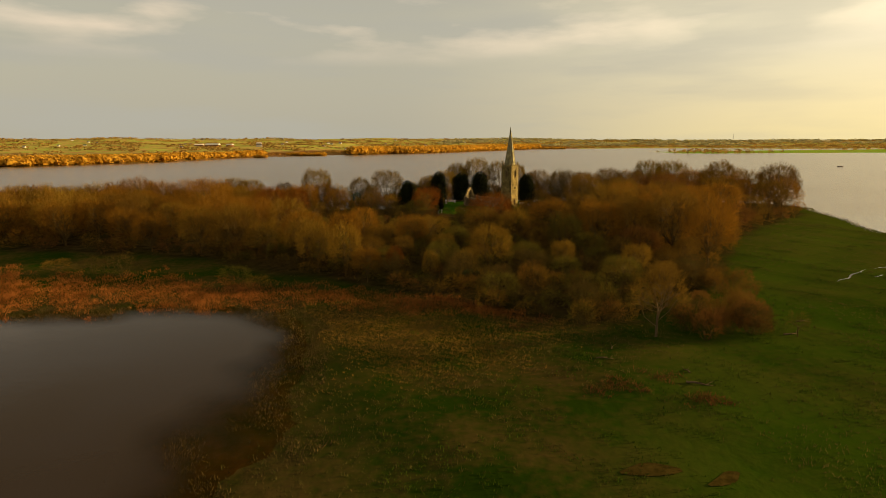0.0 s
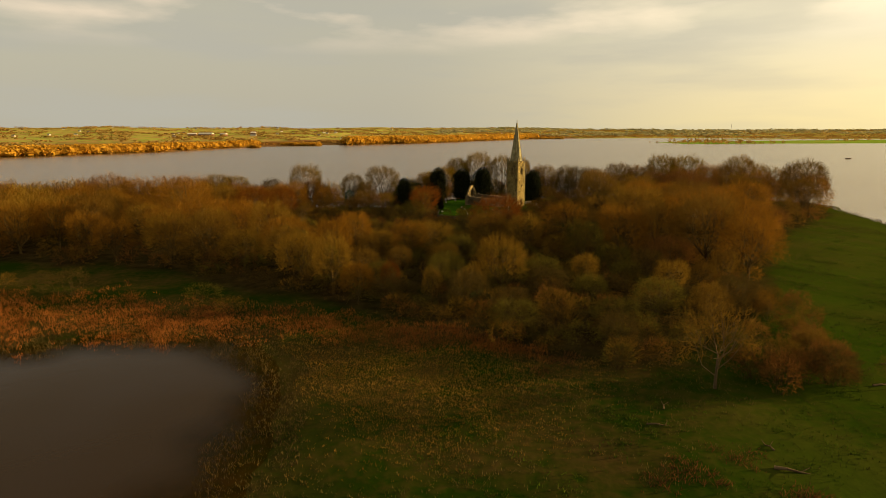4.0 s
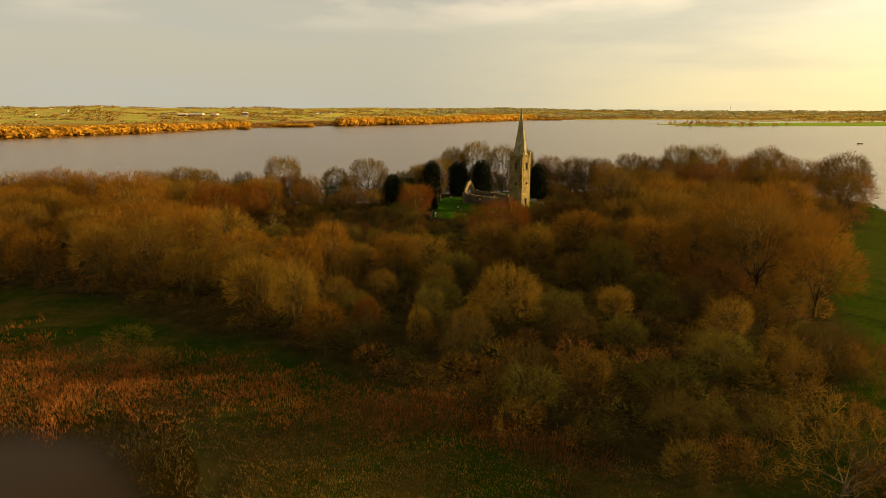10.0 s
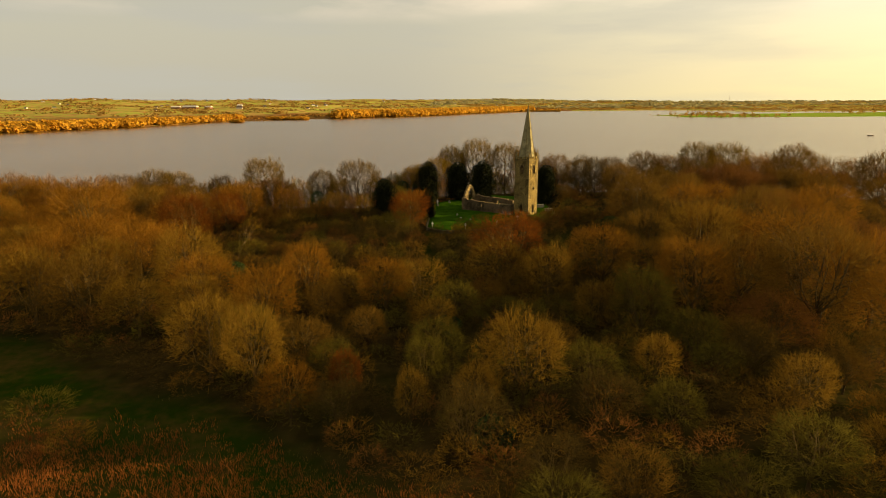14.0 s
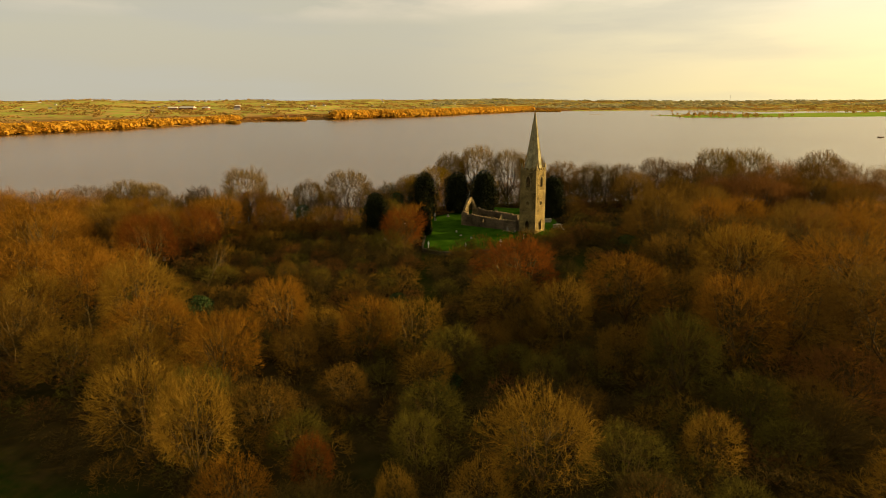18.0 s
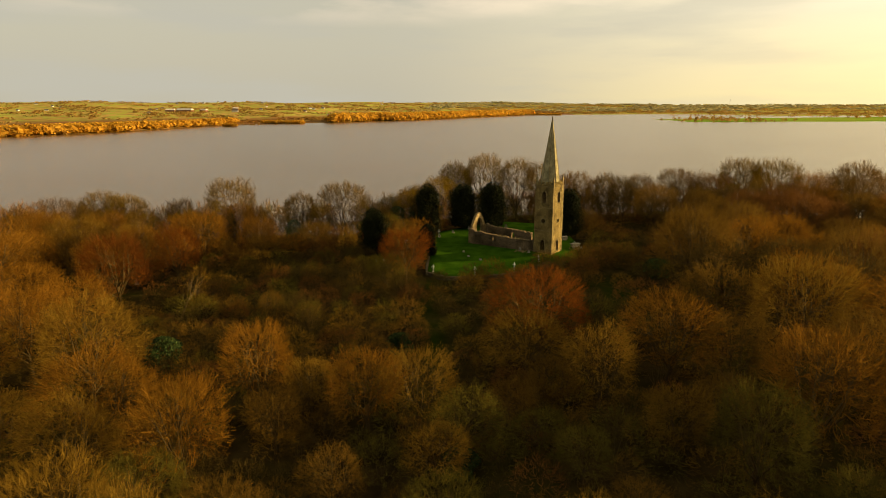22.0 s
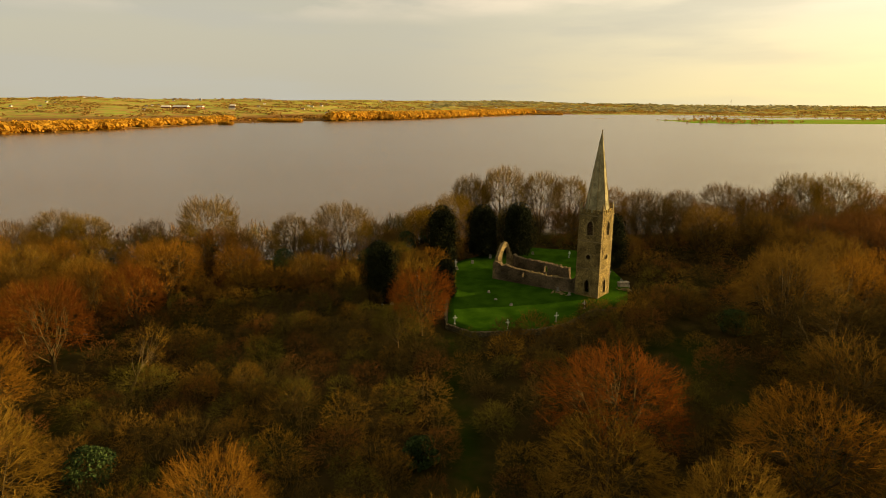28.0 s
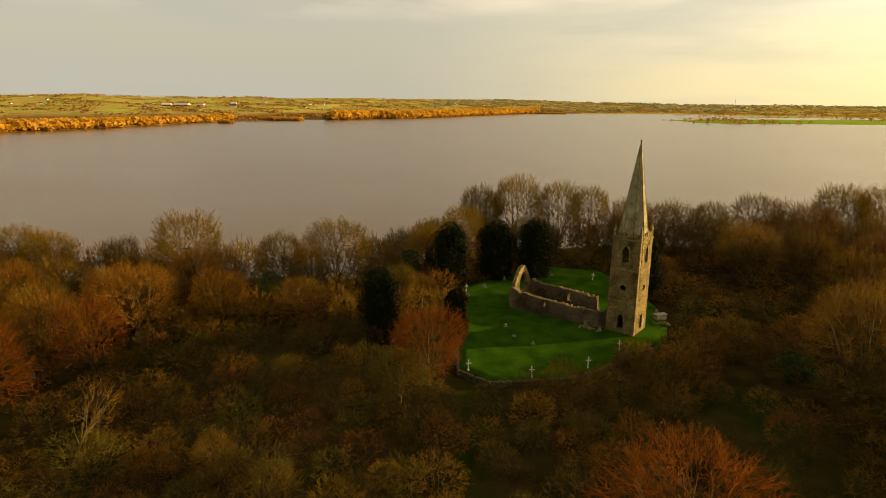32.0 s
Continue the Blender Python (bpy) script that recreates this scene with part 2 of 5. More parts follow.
def water_material():
    m = bpy.data.materials.new("lake_water")
    m.use_nodes = True
    n, l = m.node_tree.nodes, m.node_tree.links
    b = n["Principled BSDF"]
    b.inputs["Base Color"].default_value = (0.022, 0.012, 0.005, 1)
    b.inputs["Roughness"].default_value = 0.08
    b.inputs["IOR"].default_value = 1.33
    co = n.new("ShaderNodeTexCoord")
    a, c, big = n.new("ShaderNodeTexNoise"), n.new("ShaderNodeTexNoise"), n.new("ShaderNodeTexNoise")
    a.inputs["Scale"].default_value, a.inputs["Detail"].default_value = 1.1, 4.0
    c.inputs["Scale"].default_value = 0.22
    big.inputs["Scale"].default_value, big.inputs["Detail"].default_value = 0.012, 5.0
    add, rng, bn = n.new("ShaderNodeMath"), n.new("ShaderNodeMapRange"), n.new("ShaderNodeBump")
    add.operation = "ADD"
    rng.inputs["From Min"].default_value, rng.inputs["From Max"].default_value = 0.35, 0.7
    rng.inputs["To Min"].default_value, rng.inputs["To Max"].default_value = 0.35, 0.75
    bn.inputs["Distance"].default_value = 0.22
    for t in (a, c, big):
        l.new(co.outputs["Object"], t.inputs["Vector"])
    l.new(a.outputs["Fac"], add.inputs[0])
    l.new(c.outputs["Fac"], add.inputs[1])
    l.new(add.outputs["Value"], bn.inputs["Height"])
    l.new(big.outputs["Fac"], rng.inputs["Value"])
    sep, wind, mul, rough = (n.new("ShaderNode" + k) for k in ("SeparateXYZ", "MapRange", "Math", "MapRange"))
    mul.operation = "MULTIPLY"
    wind.inputs["From Min"].default_value, wind.inputs["From Max"].default_value = -60, 40
    wind.inputs["To Min"].default_value = 0.12
    rough.inputs["To Min"].default_value, rough.inputs["To Max"].default_value = 0.05, 0.20
    l.new(co.outputs["Object"], sep.inputs["Vector"])
    l.new(sep.outputs["Y"], wind.inputs["Value"])
    l.new(wind.outputs["Result"], mul.inputs[0])
    l.new(rng.outputs["Result"], mul.inputs[1])
    l.new(wind.outputs["Result"], rough.inputs["Value"])
    l.new(rough.outputs["Result"], b.inputs["Roughness"])
    # reflection cut over the bay, below plain water, to darken it
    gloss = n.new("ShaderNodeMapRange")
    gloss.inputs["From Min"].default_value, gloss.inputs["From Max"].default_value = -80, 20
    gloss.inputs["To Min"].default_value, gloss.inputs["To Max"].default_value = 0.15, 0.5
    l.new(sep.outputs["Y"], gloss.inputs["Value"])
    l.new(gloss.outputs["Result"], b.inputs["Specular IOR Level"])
    # silt brown, warmed on the open lake in place of golden sky reflection
    silt_warmth = n.new("ShaderNodeMix")
    silt_warmth.data_type = "RGBA"
    silt_warmth.inputs[6].default_value, silt_warmth.inputs[7].default_value = (0.014, 0.008, 0.003, 1), (0.115, 0.065, 0.018, 1)
    l.new(wind.outputs["Result"], silt_warmth.inputs["Factor"])
    l.new(silt_warmth.outputs[2], b.inputs["Base Color"])
    l.new(mul.outputs["Value"], bn.inputs["Strength"])
    l.new(bn.outputs["Normal"], b.inputs["Normal"])
    # murky, so that the bed shows only where it is shallow
    deep, murk, clear, mix = (n.new("ShaderNode" + k) for k in ("Attribute", "MapRange", "BsdfTransparent", "MixShader"))
    deep.attribute_name = "shallow"
    murk.interpolation_type = "SMOOTHSTEP"
    murk.inputs["From Min"].default_value, murk.inputs["From Max"].default_value = 1.0, 0.0
    clear.inputs["Color"].default_value = (0.85, 0.72, 0.5, 1)
    l.new(deep.outputs["Fac"], murk.inputs["Value"])
    l.new(murk.outputs["Result"], mix.inputs["Fac"])
    l.new(clear.outputs["BSDF"], mix.inputs[1])
    l.new(b.outputs["BSDF"], mix.inputs[2])
    l.new(mix.outputs["Shader"], n["Material Output"].inputs["Surface"])
    return m


def land_material():
    """Island turf near by, hedged pasture far off; the two meet under the lake."""
    m = mat("turf", (0.013, 0.027, 0.0015), (0.056, 0.038, 0.010), 0.09, 0.9, 1.0, 0.7, 0, 0.0, detail=8.0, dist=0.25, low=0.42, high=0.68)
    n, l = m.node_tree.nodes, m.node_tree.links
    b = n["Principled BSDF"]
    near = b.inputs["Base Color"].links[0].from_socket
    co, vor, ramp, sep, mr, mix = (n.new("ShaderNode" + k) for k in ("TexCoord", "TexVoronoi", "ValToRGB", "SeparateXYZ", "MapRange", "Mix"))
    map_ = n.new("ShaderNodeMapping")
    map_.inputs["Scale"].default_value = (0.015, 0.008, 0.01)
    map_.inputs["Rotation"].default_value = (0, 0, 0.4)
    l.new(co.outputs["Object"], map_.inputs["Vector"])
    l.new(map_.outputs["Vector"], vor.inputs["Vector"])
    # a tone for each field, all lightened to carry haze and low sun
    el = ramp.color_ramp.elements
    el[0].color, el[1].color = (0.28, 0.27, 0.06, 1), (0.44, 0.33, 0.09, 1)
    for pos, col in ((0.2, (0.42, 0.27, 0.08, 1)), (0.36, (0.30, 0.35, 0.055, 1)), (0.52, (0.25, 0.17, 0.05, 1)), (0.62, (0.36, 0.35, 0.07, 1)), (0.8, (0.42, 0.28, 0.085, 1))):
        e = el.new(pos)
        e.color = col
    ramp.color_ramp.interpolation = "CONSTANT"
    vc = n.new("ShaderNodeSeparateColor")
    l.new(vor.outputs["Color"], vc.inputs["Color"])
    l.new(vc.outputs["Red"], ramp.inputs["Fac"])
    l.new(co.outputs["Object"], sep.inputs["Vector"])
    mr.inputs["From Min"].default_value, mr.inputs["From Max"].default_value = 250, 400
    l.new(sep.outputs["Y"], mr.inputs["Value"])
    mix.data_type = "RGBA"
    l.new(mr.outputs["Result"], mix.inputs["Factor"])
    # greener grazed meadows: the slope beside the wood and the flats by the lake
    meadow = n.new("ShaderNodeAttribute")
    meadow.attribute_name = "meadow"
    for src, green, socket in ((near, (0.029, 0.053, 0.003, 1), 6), (ramp.outputs["Color"], (0.16, 0.30, 0.02, 1), 7)):
        tint = n.new("ShaderNodeMix")
        tint.data_type = "RGBA"
        tint.inputs[7].default_value = green
        l.new(meadow.outputs["Fac"], tint.inputs["Factor"])
        l.new(src, tint.inputs[6])
        l.new(tint.outputs[2], mix.inputs[socket])
    # brown heath behind the far willows; also paints low sun on the upper slope
    heath_sun, brown = n.new("ShaderNodeAttribute"), n.new("ShaderNodeMix")
    heath_sun.attribute_name = "bog"
    brown.data_type = "RGBA"
    brown.inputs[7].default_value = (0.20, 0.10, 0.04, 1)
    l.new(heath_sun.outputs["Fac"], brown.inputs["Factor"])
    l.new(mix.outputs[2], brown.inputs[6])
    # leaf litter and dead grass under the wood
    zone, lit, lr = n.new("ShaderNodeAttribute"), n.new("ShaderNodeMix"), n.new("ShaderNodeValToRGB")
    zone.attribute_name = "litter"
    nz = n.new("ShaderNodeTexNoise")
    nz.inputs["Scale"].default_value, nz.inputs["Detail"].default_value = 0.35, 6.0
    l.new(co.outputs["Object"], nz.inputs["Vector"])
    lr.color_ramp.elements[0].position, lr.color_ramp.elements[1].position = 0.35, 0.7
    lr.color_ramp.elements[0].color, lr.color_ramp.elements[1].color = (0.016, 0.011, 0.004, 1), (0.05, 0.034, 0.011, 1)
    l.new(nz.outputs["Fac"], lr.inputs["Fac"])
    lit.data_type = "RGBA"
    l.new(zone.outputs["Fac"], lit.inputs["Factor"])
    l.new(brown.outputs[2], lit.inputs[6])
    l.new(lr.outputs["Color"], lit.inputs[7])
    l.new(lit.outputs[2], b.inputs["Base Color"])
    return m


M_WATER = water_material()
M_LAND = land_material()


# ---- builders ----
def mesh_from(name, verts, faces, material, smooth=False):
    """A mesh from points and faces; faces of one size go in as arrays, which is quick."""
    me = bpy.data.meshes.new(name)
    if len({len(f) for f in faces[:1]} | {len(faces[-1])}) == 1 and len(faces) > 40:
        v, f = np.asarray(verts, dtype=np.float32), np.asarray(faces, dtype=np.int32)
        n, k = f.shape
        me.vertices.add(len(v))
        me.vertices.foreach_set("co", v.ravel())
        me.loops.add(n * k)
        me.loops.foreach_set("vertex_index", f.ravel())
        me.polygons.add(n)
        me.polygons.foreach_set("loop_start", np.arange(0, n * k, k, dtype=np.int32))
        me.update(calc_edges=True)
    else:
        me.from_pydata(verts, [], faces)
    me.materials.append(material)
    if smooth:
        me.polygons.foreach_set("use_smooth", np.ones(len(me.polygons), dtype=bool))
    else:
        me.polygons.foreach_set("use_smooth", np.zeros(len(me.polygons), dtype=bool))
    me.update()
    return me


def part(name, bm, material, parent=None, label=""):
    """Links a bmesh, or a ready mesh, as one mesh object under a thing or a part."""
    if isinstance(bm, bpy.types.Mesh):
        me = bm
    else:
        me = bpy.data.meshes.new(name)
        bmesh.ops.recalc_face_normals(bm, faces=bm.faces)
        bm.to_mesh(me)
        bm.free()
        me.materials.append(material)
    ob = new(name, me)
    if parent:
        ob.parent = parent
    return tagged(ob, label)


def empty(name, m, label="", category="", group="", kind=""):
    ob = new(name)
    ob.matrix_basis = m
    ob.empty_display_size = 0.3
    return tagged(ob, label, category, group, kind)


def box(bm, x, y, z, sx, sy, sz, bevel=0.0, rz=0.0):
    """A box standing on z, centred on x, y."""
    made = bmesh.ops.create_cube(bm, size=1, matrix=pose(x, y, z + sz / 2, 0, 0, rz) @ Matrix.Diagonal((sx, sy, sz, 1)))
    if bevel:
        edges = list({e for v in made["verts"] for e in v.link_edges})
        bmesh.ops.bevel(bm, geom=edges, offset=bevel, segments=1, affect="EDGES")
    return bm


def arch(cx, z0, w, h, steps=6):
    """A pointed arch opening, as a loop of (x, z)."""
    r, spring = w, z0 + h - w * 0.866
    pts = [(cx - w / 2, z0), (cx + w / 2, z0)]
    for i in range(steps + 1):
        a = radians(60 * i / steps)
        pts.append((cx - w / 2 + r * math.cos(a), spring + r * math.sin(a)))
    for i in range(1, steps + 1):
        a = radians(120 + 60 * i / steps)
        pts.append((cx + w / 2 + r * math.cos(a), spring + r * math.sin(a)))
    return pts


def ring(cx, cz, r, steps=14):
    return [(cx + r * math.cos(2 * math.pi * i / steps), cz + r * math.sin(2 * math.pi * i / steps)) for i in range(steps)]


def panel(outline, holes, thick):
    """A wall panel in the x-z plane with openings through it; it spans y from 0 to thick."""
    bm = bmesh.new()
    edges = []
    for loop in (outline, *holes):
        vs = [bm.verts.new((x, 0, z)) for x, z in loop]
        edges += [bm.edges.new((vs[i], vs[(i + 1) % len(vs)])) for i in range(len(vs))]
    bmesh.ops.triangle_fill(bm, use_beauty=True, use_dissolve=False, edges=edges)
    made = bmesh.ops.extrude_face_region(bm, geom=list(bm.faces))
    bmesh.ops.translate(bm, vec=(0, thick, 0), verts=[v for v in made["geom"] if isinstance(v, bmesh.types.BMVert)])
    return bm


def smooth01(a, b, x):
    t = np.clip((np.asarray(x, float) - a) / (b - a), 0, 1)
    return t * t * (3 - 2 * t)


# ---- the lie of the land ----
WATER = -4.0
YARD = [(-22.3, -12.2), (-19, -15), (-14.8, -14.5), (-10, -13.8), (-5.9, -11.6), (-1.6, -6.8), (2.6, -4.6), (5.5, -0.5), (7.5, 6), (7, 20), (3, 31), (-8, 33), (-16, 26), (-22.3, 19)]


def in_yard(x, y, grow=0.0):
    inside, n = False, len(YARD)
    cx, cy = -7.0, 8.0
    f = 1 + grow / 18.0
    for i in range(n):
        (x1, y1), (x2, y2) = YARD[i], YARD[(i + 1) % n]
        x1, y1, x2, y2 = cx + (x1 - cx) * f, cy + (y1 - cy) * f, cx + (x2 - cx) * f, cy + (y2 - cy) * f
        if (y1 > y) != (y2 > y) and x < (x2 - x1) * (y - y1) / (y2 - y1) + x1:
            inside = not inside
    return inside


# near edge of the wood, and the island's shores
EDGE_X = [-260, -160, -120, -100, -75, -58, -40, -30, -18, -7, 5, 18, 34, 53, 75, 102, 112]
EDGE_Y = [-45, -55, -62, -63.5, -68, -76, -86, -91, -100, -111.5, -114, -107, -86, -44, -14, 17, 40]
BACK_X, BACK_Y = [-400, -150, -90, -45, -15, 60, 95, 112, 118, 122, 126], [25, 30, 32, 36, 66, 72, 66, 58, 43, 0, -400]
FAR_X = [-4500, -1500, -700, -488, -443, -414, -300, -115, 164, 285, 625, 1049, 2000, 4500]
FAR_Y = [-1500, -100, 330, 520, 618, 832, 960, 1177, 1740, 1760, 1800, 1520, 1350, 900]


def wob(x, y, s):
    return np.sin(x / s + 1.3) * np.cos(y / (s * 1.3) + 0.4) + 0.5 * np.sin(x / (s * 0.43) + y / (s * 0.6))


def ground(x, y):
    """Height of the land or lake bed at x, y (numbers or arrays)."""
    x, y = np.asarray(x, float), np.asarray(y, float)
    d_back = np.interp(x, BACK_X, BACK_Y) - y + 2.5 * wob(x, y, 17)
    d_right = np.interp(y, [-400, -100, -20, 43, 60], [96, 98, 104, 116, 112]) - x + 2 * wob(x, y, 13)
    big = 20.0
    bank = np.interp(x, [-150, -95, -80, -62, -40], [-112, -111, -107, -101.5, -103])
    px, py = x + 31.5 + big + 2.2 * wob(x, y, 9) + 1.2 * wob(y, x, 3.1), y - bank + big + 1.5 * wob(x, y, 8) + 1.1 * wob(y, x, 3.3)
    d_pond = np.hypot(np.maximum(px, 0), np.maximum(py, 0)) + np.minimum(np.maximum(px, py), 0) - big
    d = np.minimum(np.minimum(d_back, d_right), d_pond)
    z = WATER + np.clip(0.028 * d, -2.0, 0.5) + 0.75 * smooth01(12, 45, d) + 0.12 * wob(x, y, 5) * smooth01(2, 12, d)
    r = np.hypot(x + 7, (y - 8) * 0.9)
    z = z + 2.3 * smooth01(62, 26, r) * smooth01(4, 25, d)
    shore = np.interp(x, FAR_X, FAR_Y) + 14 * wob(x, y, 60)
    f = y - shore
    hill = 37 + 4 * wob(x, y, 620) + 4 * wob(x, y, 260) - 20 * smooth01(100, 1400, x)
    far = WATER + np.clip(0.03 * f, -2.0, 1.2) + hill * smooth01(150, 2600, f) + 2.5 * wob(x, y, 150) * smooth01(80, 500, f)
    flat = np.minimum(x - 400 + 30 * wob(x, y, 90), np.minimum(y - 1000 + 0.02 * (x - 700), 1190 + 0.35 * (x - 415) - y) + 14 * wob(x, y, 70))
    flat2 = np.minimum(np.minimum(x - 285, 520 - x), 9 - abs(y - 1310)) + 5 * wob(x, y, 40)
    flat3 = np.minimum(x - 600, 34 - abs(y - 1530 - 0.3 * (x - 800))) + 26 * wob(x, y, 60)
    far = np.maximum(far, WATER + np.clip(0.03 * np.maximum(np.maximum(flat, flat3), flat2), -2.0, 0.5))
    return np.maximum(z, far)


def line(*spans):
    out = []
    for a, b, step in spans:
        out += list(np.arange(a, b, step))
    return np.array(out + [spans[-1][1]])


xs = line((-4900, -1600, 150), (-1600, -500, 40), (-500, -170, 12), (-170, 130, 2.0), (130, 500, 12), (500, 1600, 40), (1600, 4900, 150))
ys = line((-1500, -220, 80), (-220, 80, 2.0), (80, 480, 16), (480, 1200, 12), (1200, 1900, 20), (1900, 4700, 80))
gx, gy = np.meshgrid(xs, ys)
gz = ground(gx, gy)
inside = np.array([[in_yard(a, b, -1.2) for a in xs] if -18 < b < 38 else [False] * len(xs) for b in ys])
gz = np.where(inside, np.minimum(gz, -0.9), gz)
nx, ny = len(xs), len(ys)
idx = np.arange(nx * ny).reshape(ny, nx)
quads = np.stack([idx[:-1, :-1], idx[:-1, 1:], idx[1:, 1:], idx[1:, :-1]], -1).reshape(-1, 4)
land = new("ground", mesh_from("ground", np.stack([gx, gy, gz], -1).reshape(-1, 3), quads, M_LAND, True))
zone = smooth01(-2.5, 2.5, gy - np.interp(gx, EDGE_X, EDGE_Y) + 2 * wob(gx, gy, 6)) * smooth01(0, 6, np.interp(gx, BACK_X, BACK_Y) - gy)
path_way = np.exp(-((gx + 22 + 0.09 * (gy + 20)) / 1.6) ** 2) * smooth01(-62, -55, gy) * smooth01(-12, -15, gy)
glade = np.exp(-((gx - 9) ** 2 / 40 + (gy + 24) ** 2 / 110))
wet = smooth01(0.42, 0.05, gz - WATER) * (gx < 30) * (gy < -60)
zone = np.maximum(zone, 0.45 * wet) * (1 - 0.8 * path_way) * (1 - 0.75 * glade) * (0.82 + 0.18 * wob(gx, gy, 4))
att = land.data.attributes.new("litter", "FLOAT", "POINT")
att.data.foreach_set("value", np.clip(zone, 0, 1).astype(np.float32).ravel())
att = land.data.attributes.new("meadow", "FLOAT", "POINT")
slope = smooth01(-9, 9, gx - np.interp(gy, [-200, -150, -100, -40], [-5, 0, 22, 50])) * (gy < 60) * (0.7 + 0.2 * wob(gx, gy, 8))
flats = (gx > 380) * (gy > 940) * smooth01(1480, 1380, gy - 0.2 * (gx - 700)) * (0.75 + 0.2 * wob(gx, gy, 60))
att.data.foreach_set("value", np.clip(slope + flats, 0, 1).astype(np.float32).ravel())
att = land.data.attributes.new("bog", "FLOAT", "POINT")
inland = gy - np.interp(gx, FAR_X, FAR_Y) + 70 * wob(gx, gy, 120)
# the last term is no bog: it paints low-sun yellow on the slope
att.data.foreach_set("value", np.clip(smooth01(850, 560, inland) * (gy > 200) * (gx < 330) * (0.8 + 0.3 * wob(gx, gy, 45)) + 0.07 * smooth01(-112, -50, gy) * smooth01(30, 60, gx) * (gy < 62), 0, 1).astype(np.float32).ravel())
tagged(land, "rough green turf and far hedged pasture round a lake", "ground", kind="structure")
wxs, wys = line((-4900, -200, 940), (-200, -10, 1.0), (-10, 120, 5), (120, 4900, 956)), line((-1500, -200, 650), (-200, -80, 1.0), (-80, 100, 4), (100, 4700, 920))
wx, wy = np.meshgrid(wxs, wys)
idx = np.arange(wx.size).reshape(wx.shape)
quads = np.stack([idx[:-1, :-1], idx[:-1, 1:], idx[1:, 1:], idx[1:, :-1]], -1).reshape(-1, 4)
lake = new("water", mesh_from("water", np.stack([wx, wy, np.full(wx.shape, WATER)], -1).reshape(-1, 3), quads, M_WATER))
att = lake.data.attributes.new("shallow", "FLOAT", "POINT")
flood = (wx > -200) & (wx < 0) & (wy < -70)
att.data.foreach_set("value", np.where(flood, np.clip(1 - (WATER - ground(wx, wy)) / 0.3, 0, 1), 0).astype(np.float32).ravel())
tagged(lake, "calm flooded lake reflecting a pale evening sky", "water", kind="structure")


def lawn_z(x, y):
    return 0.35 + 0.65 * math.exp(-((x * x + y * y) / 90.0)) + 0.05 * float(wob(x, y, 3.0))


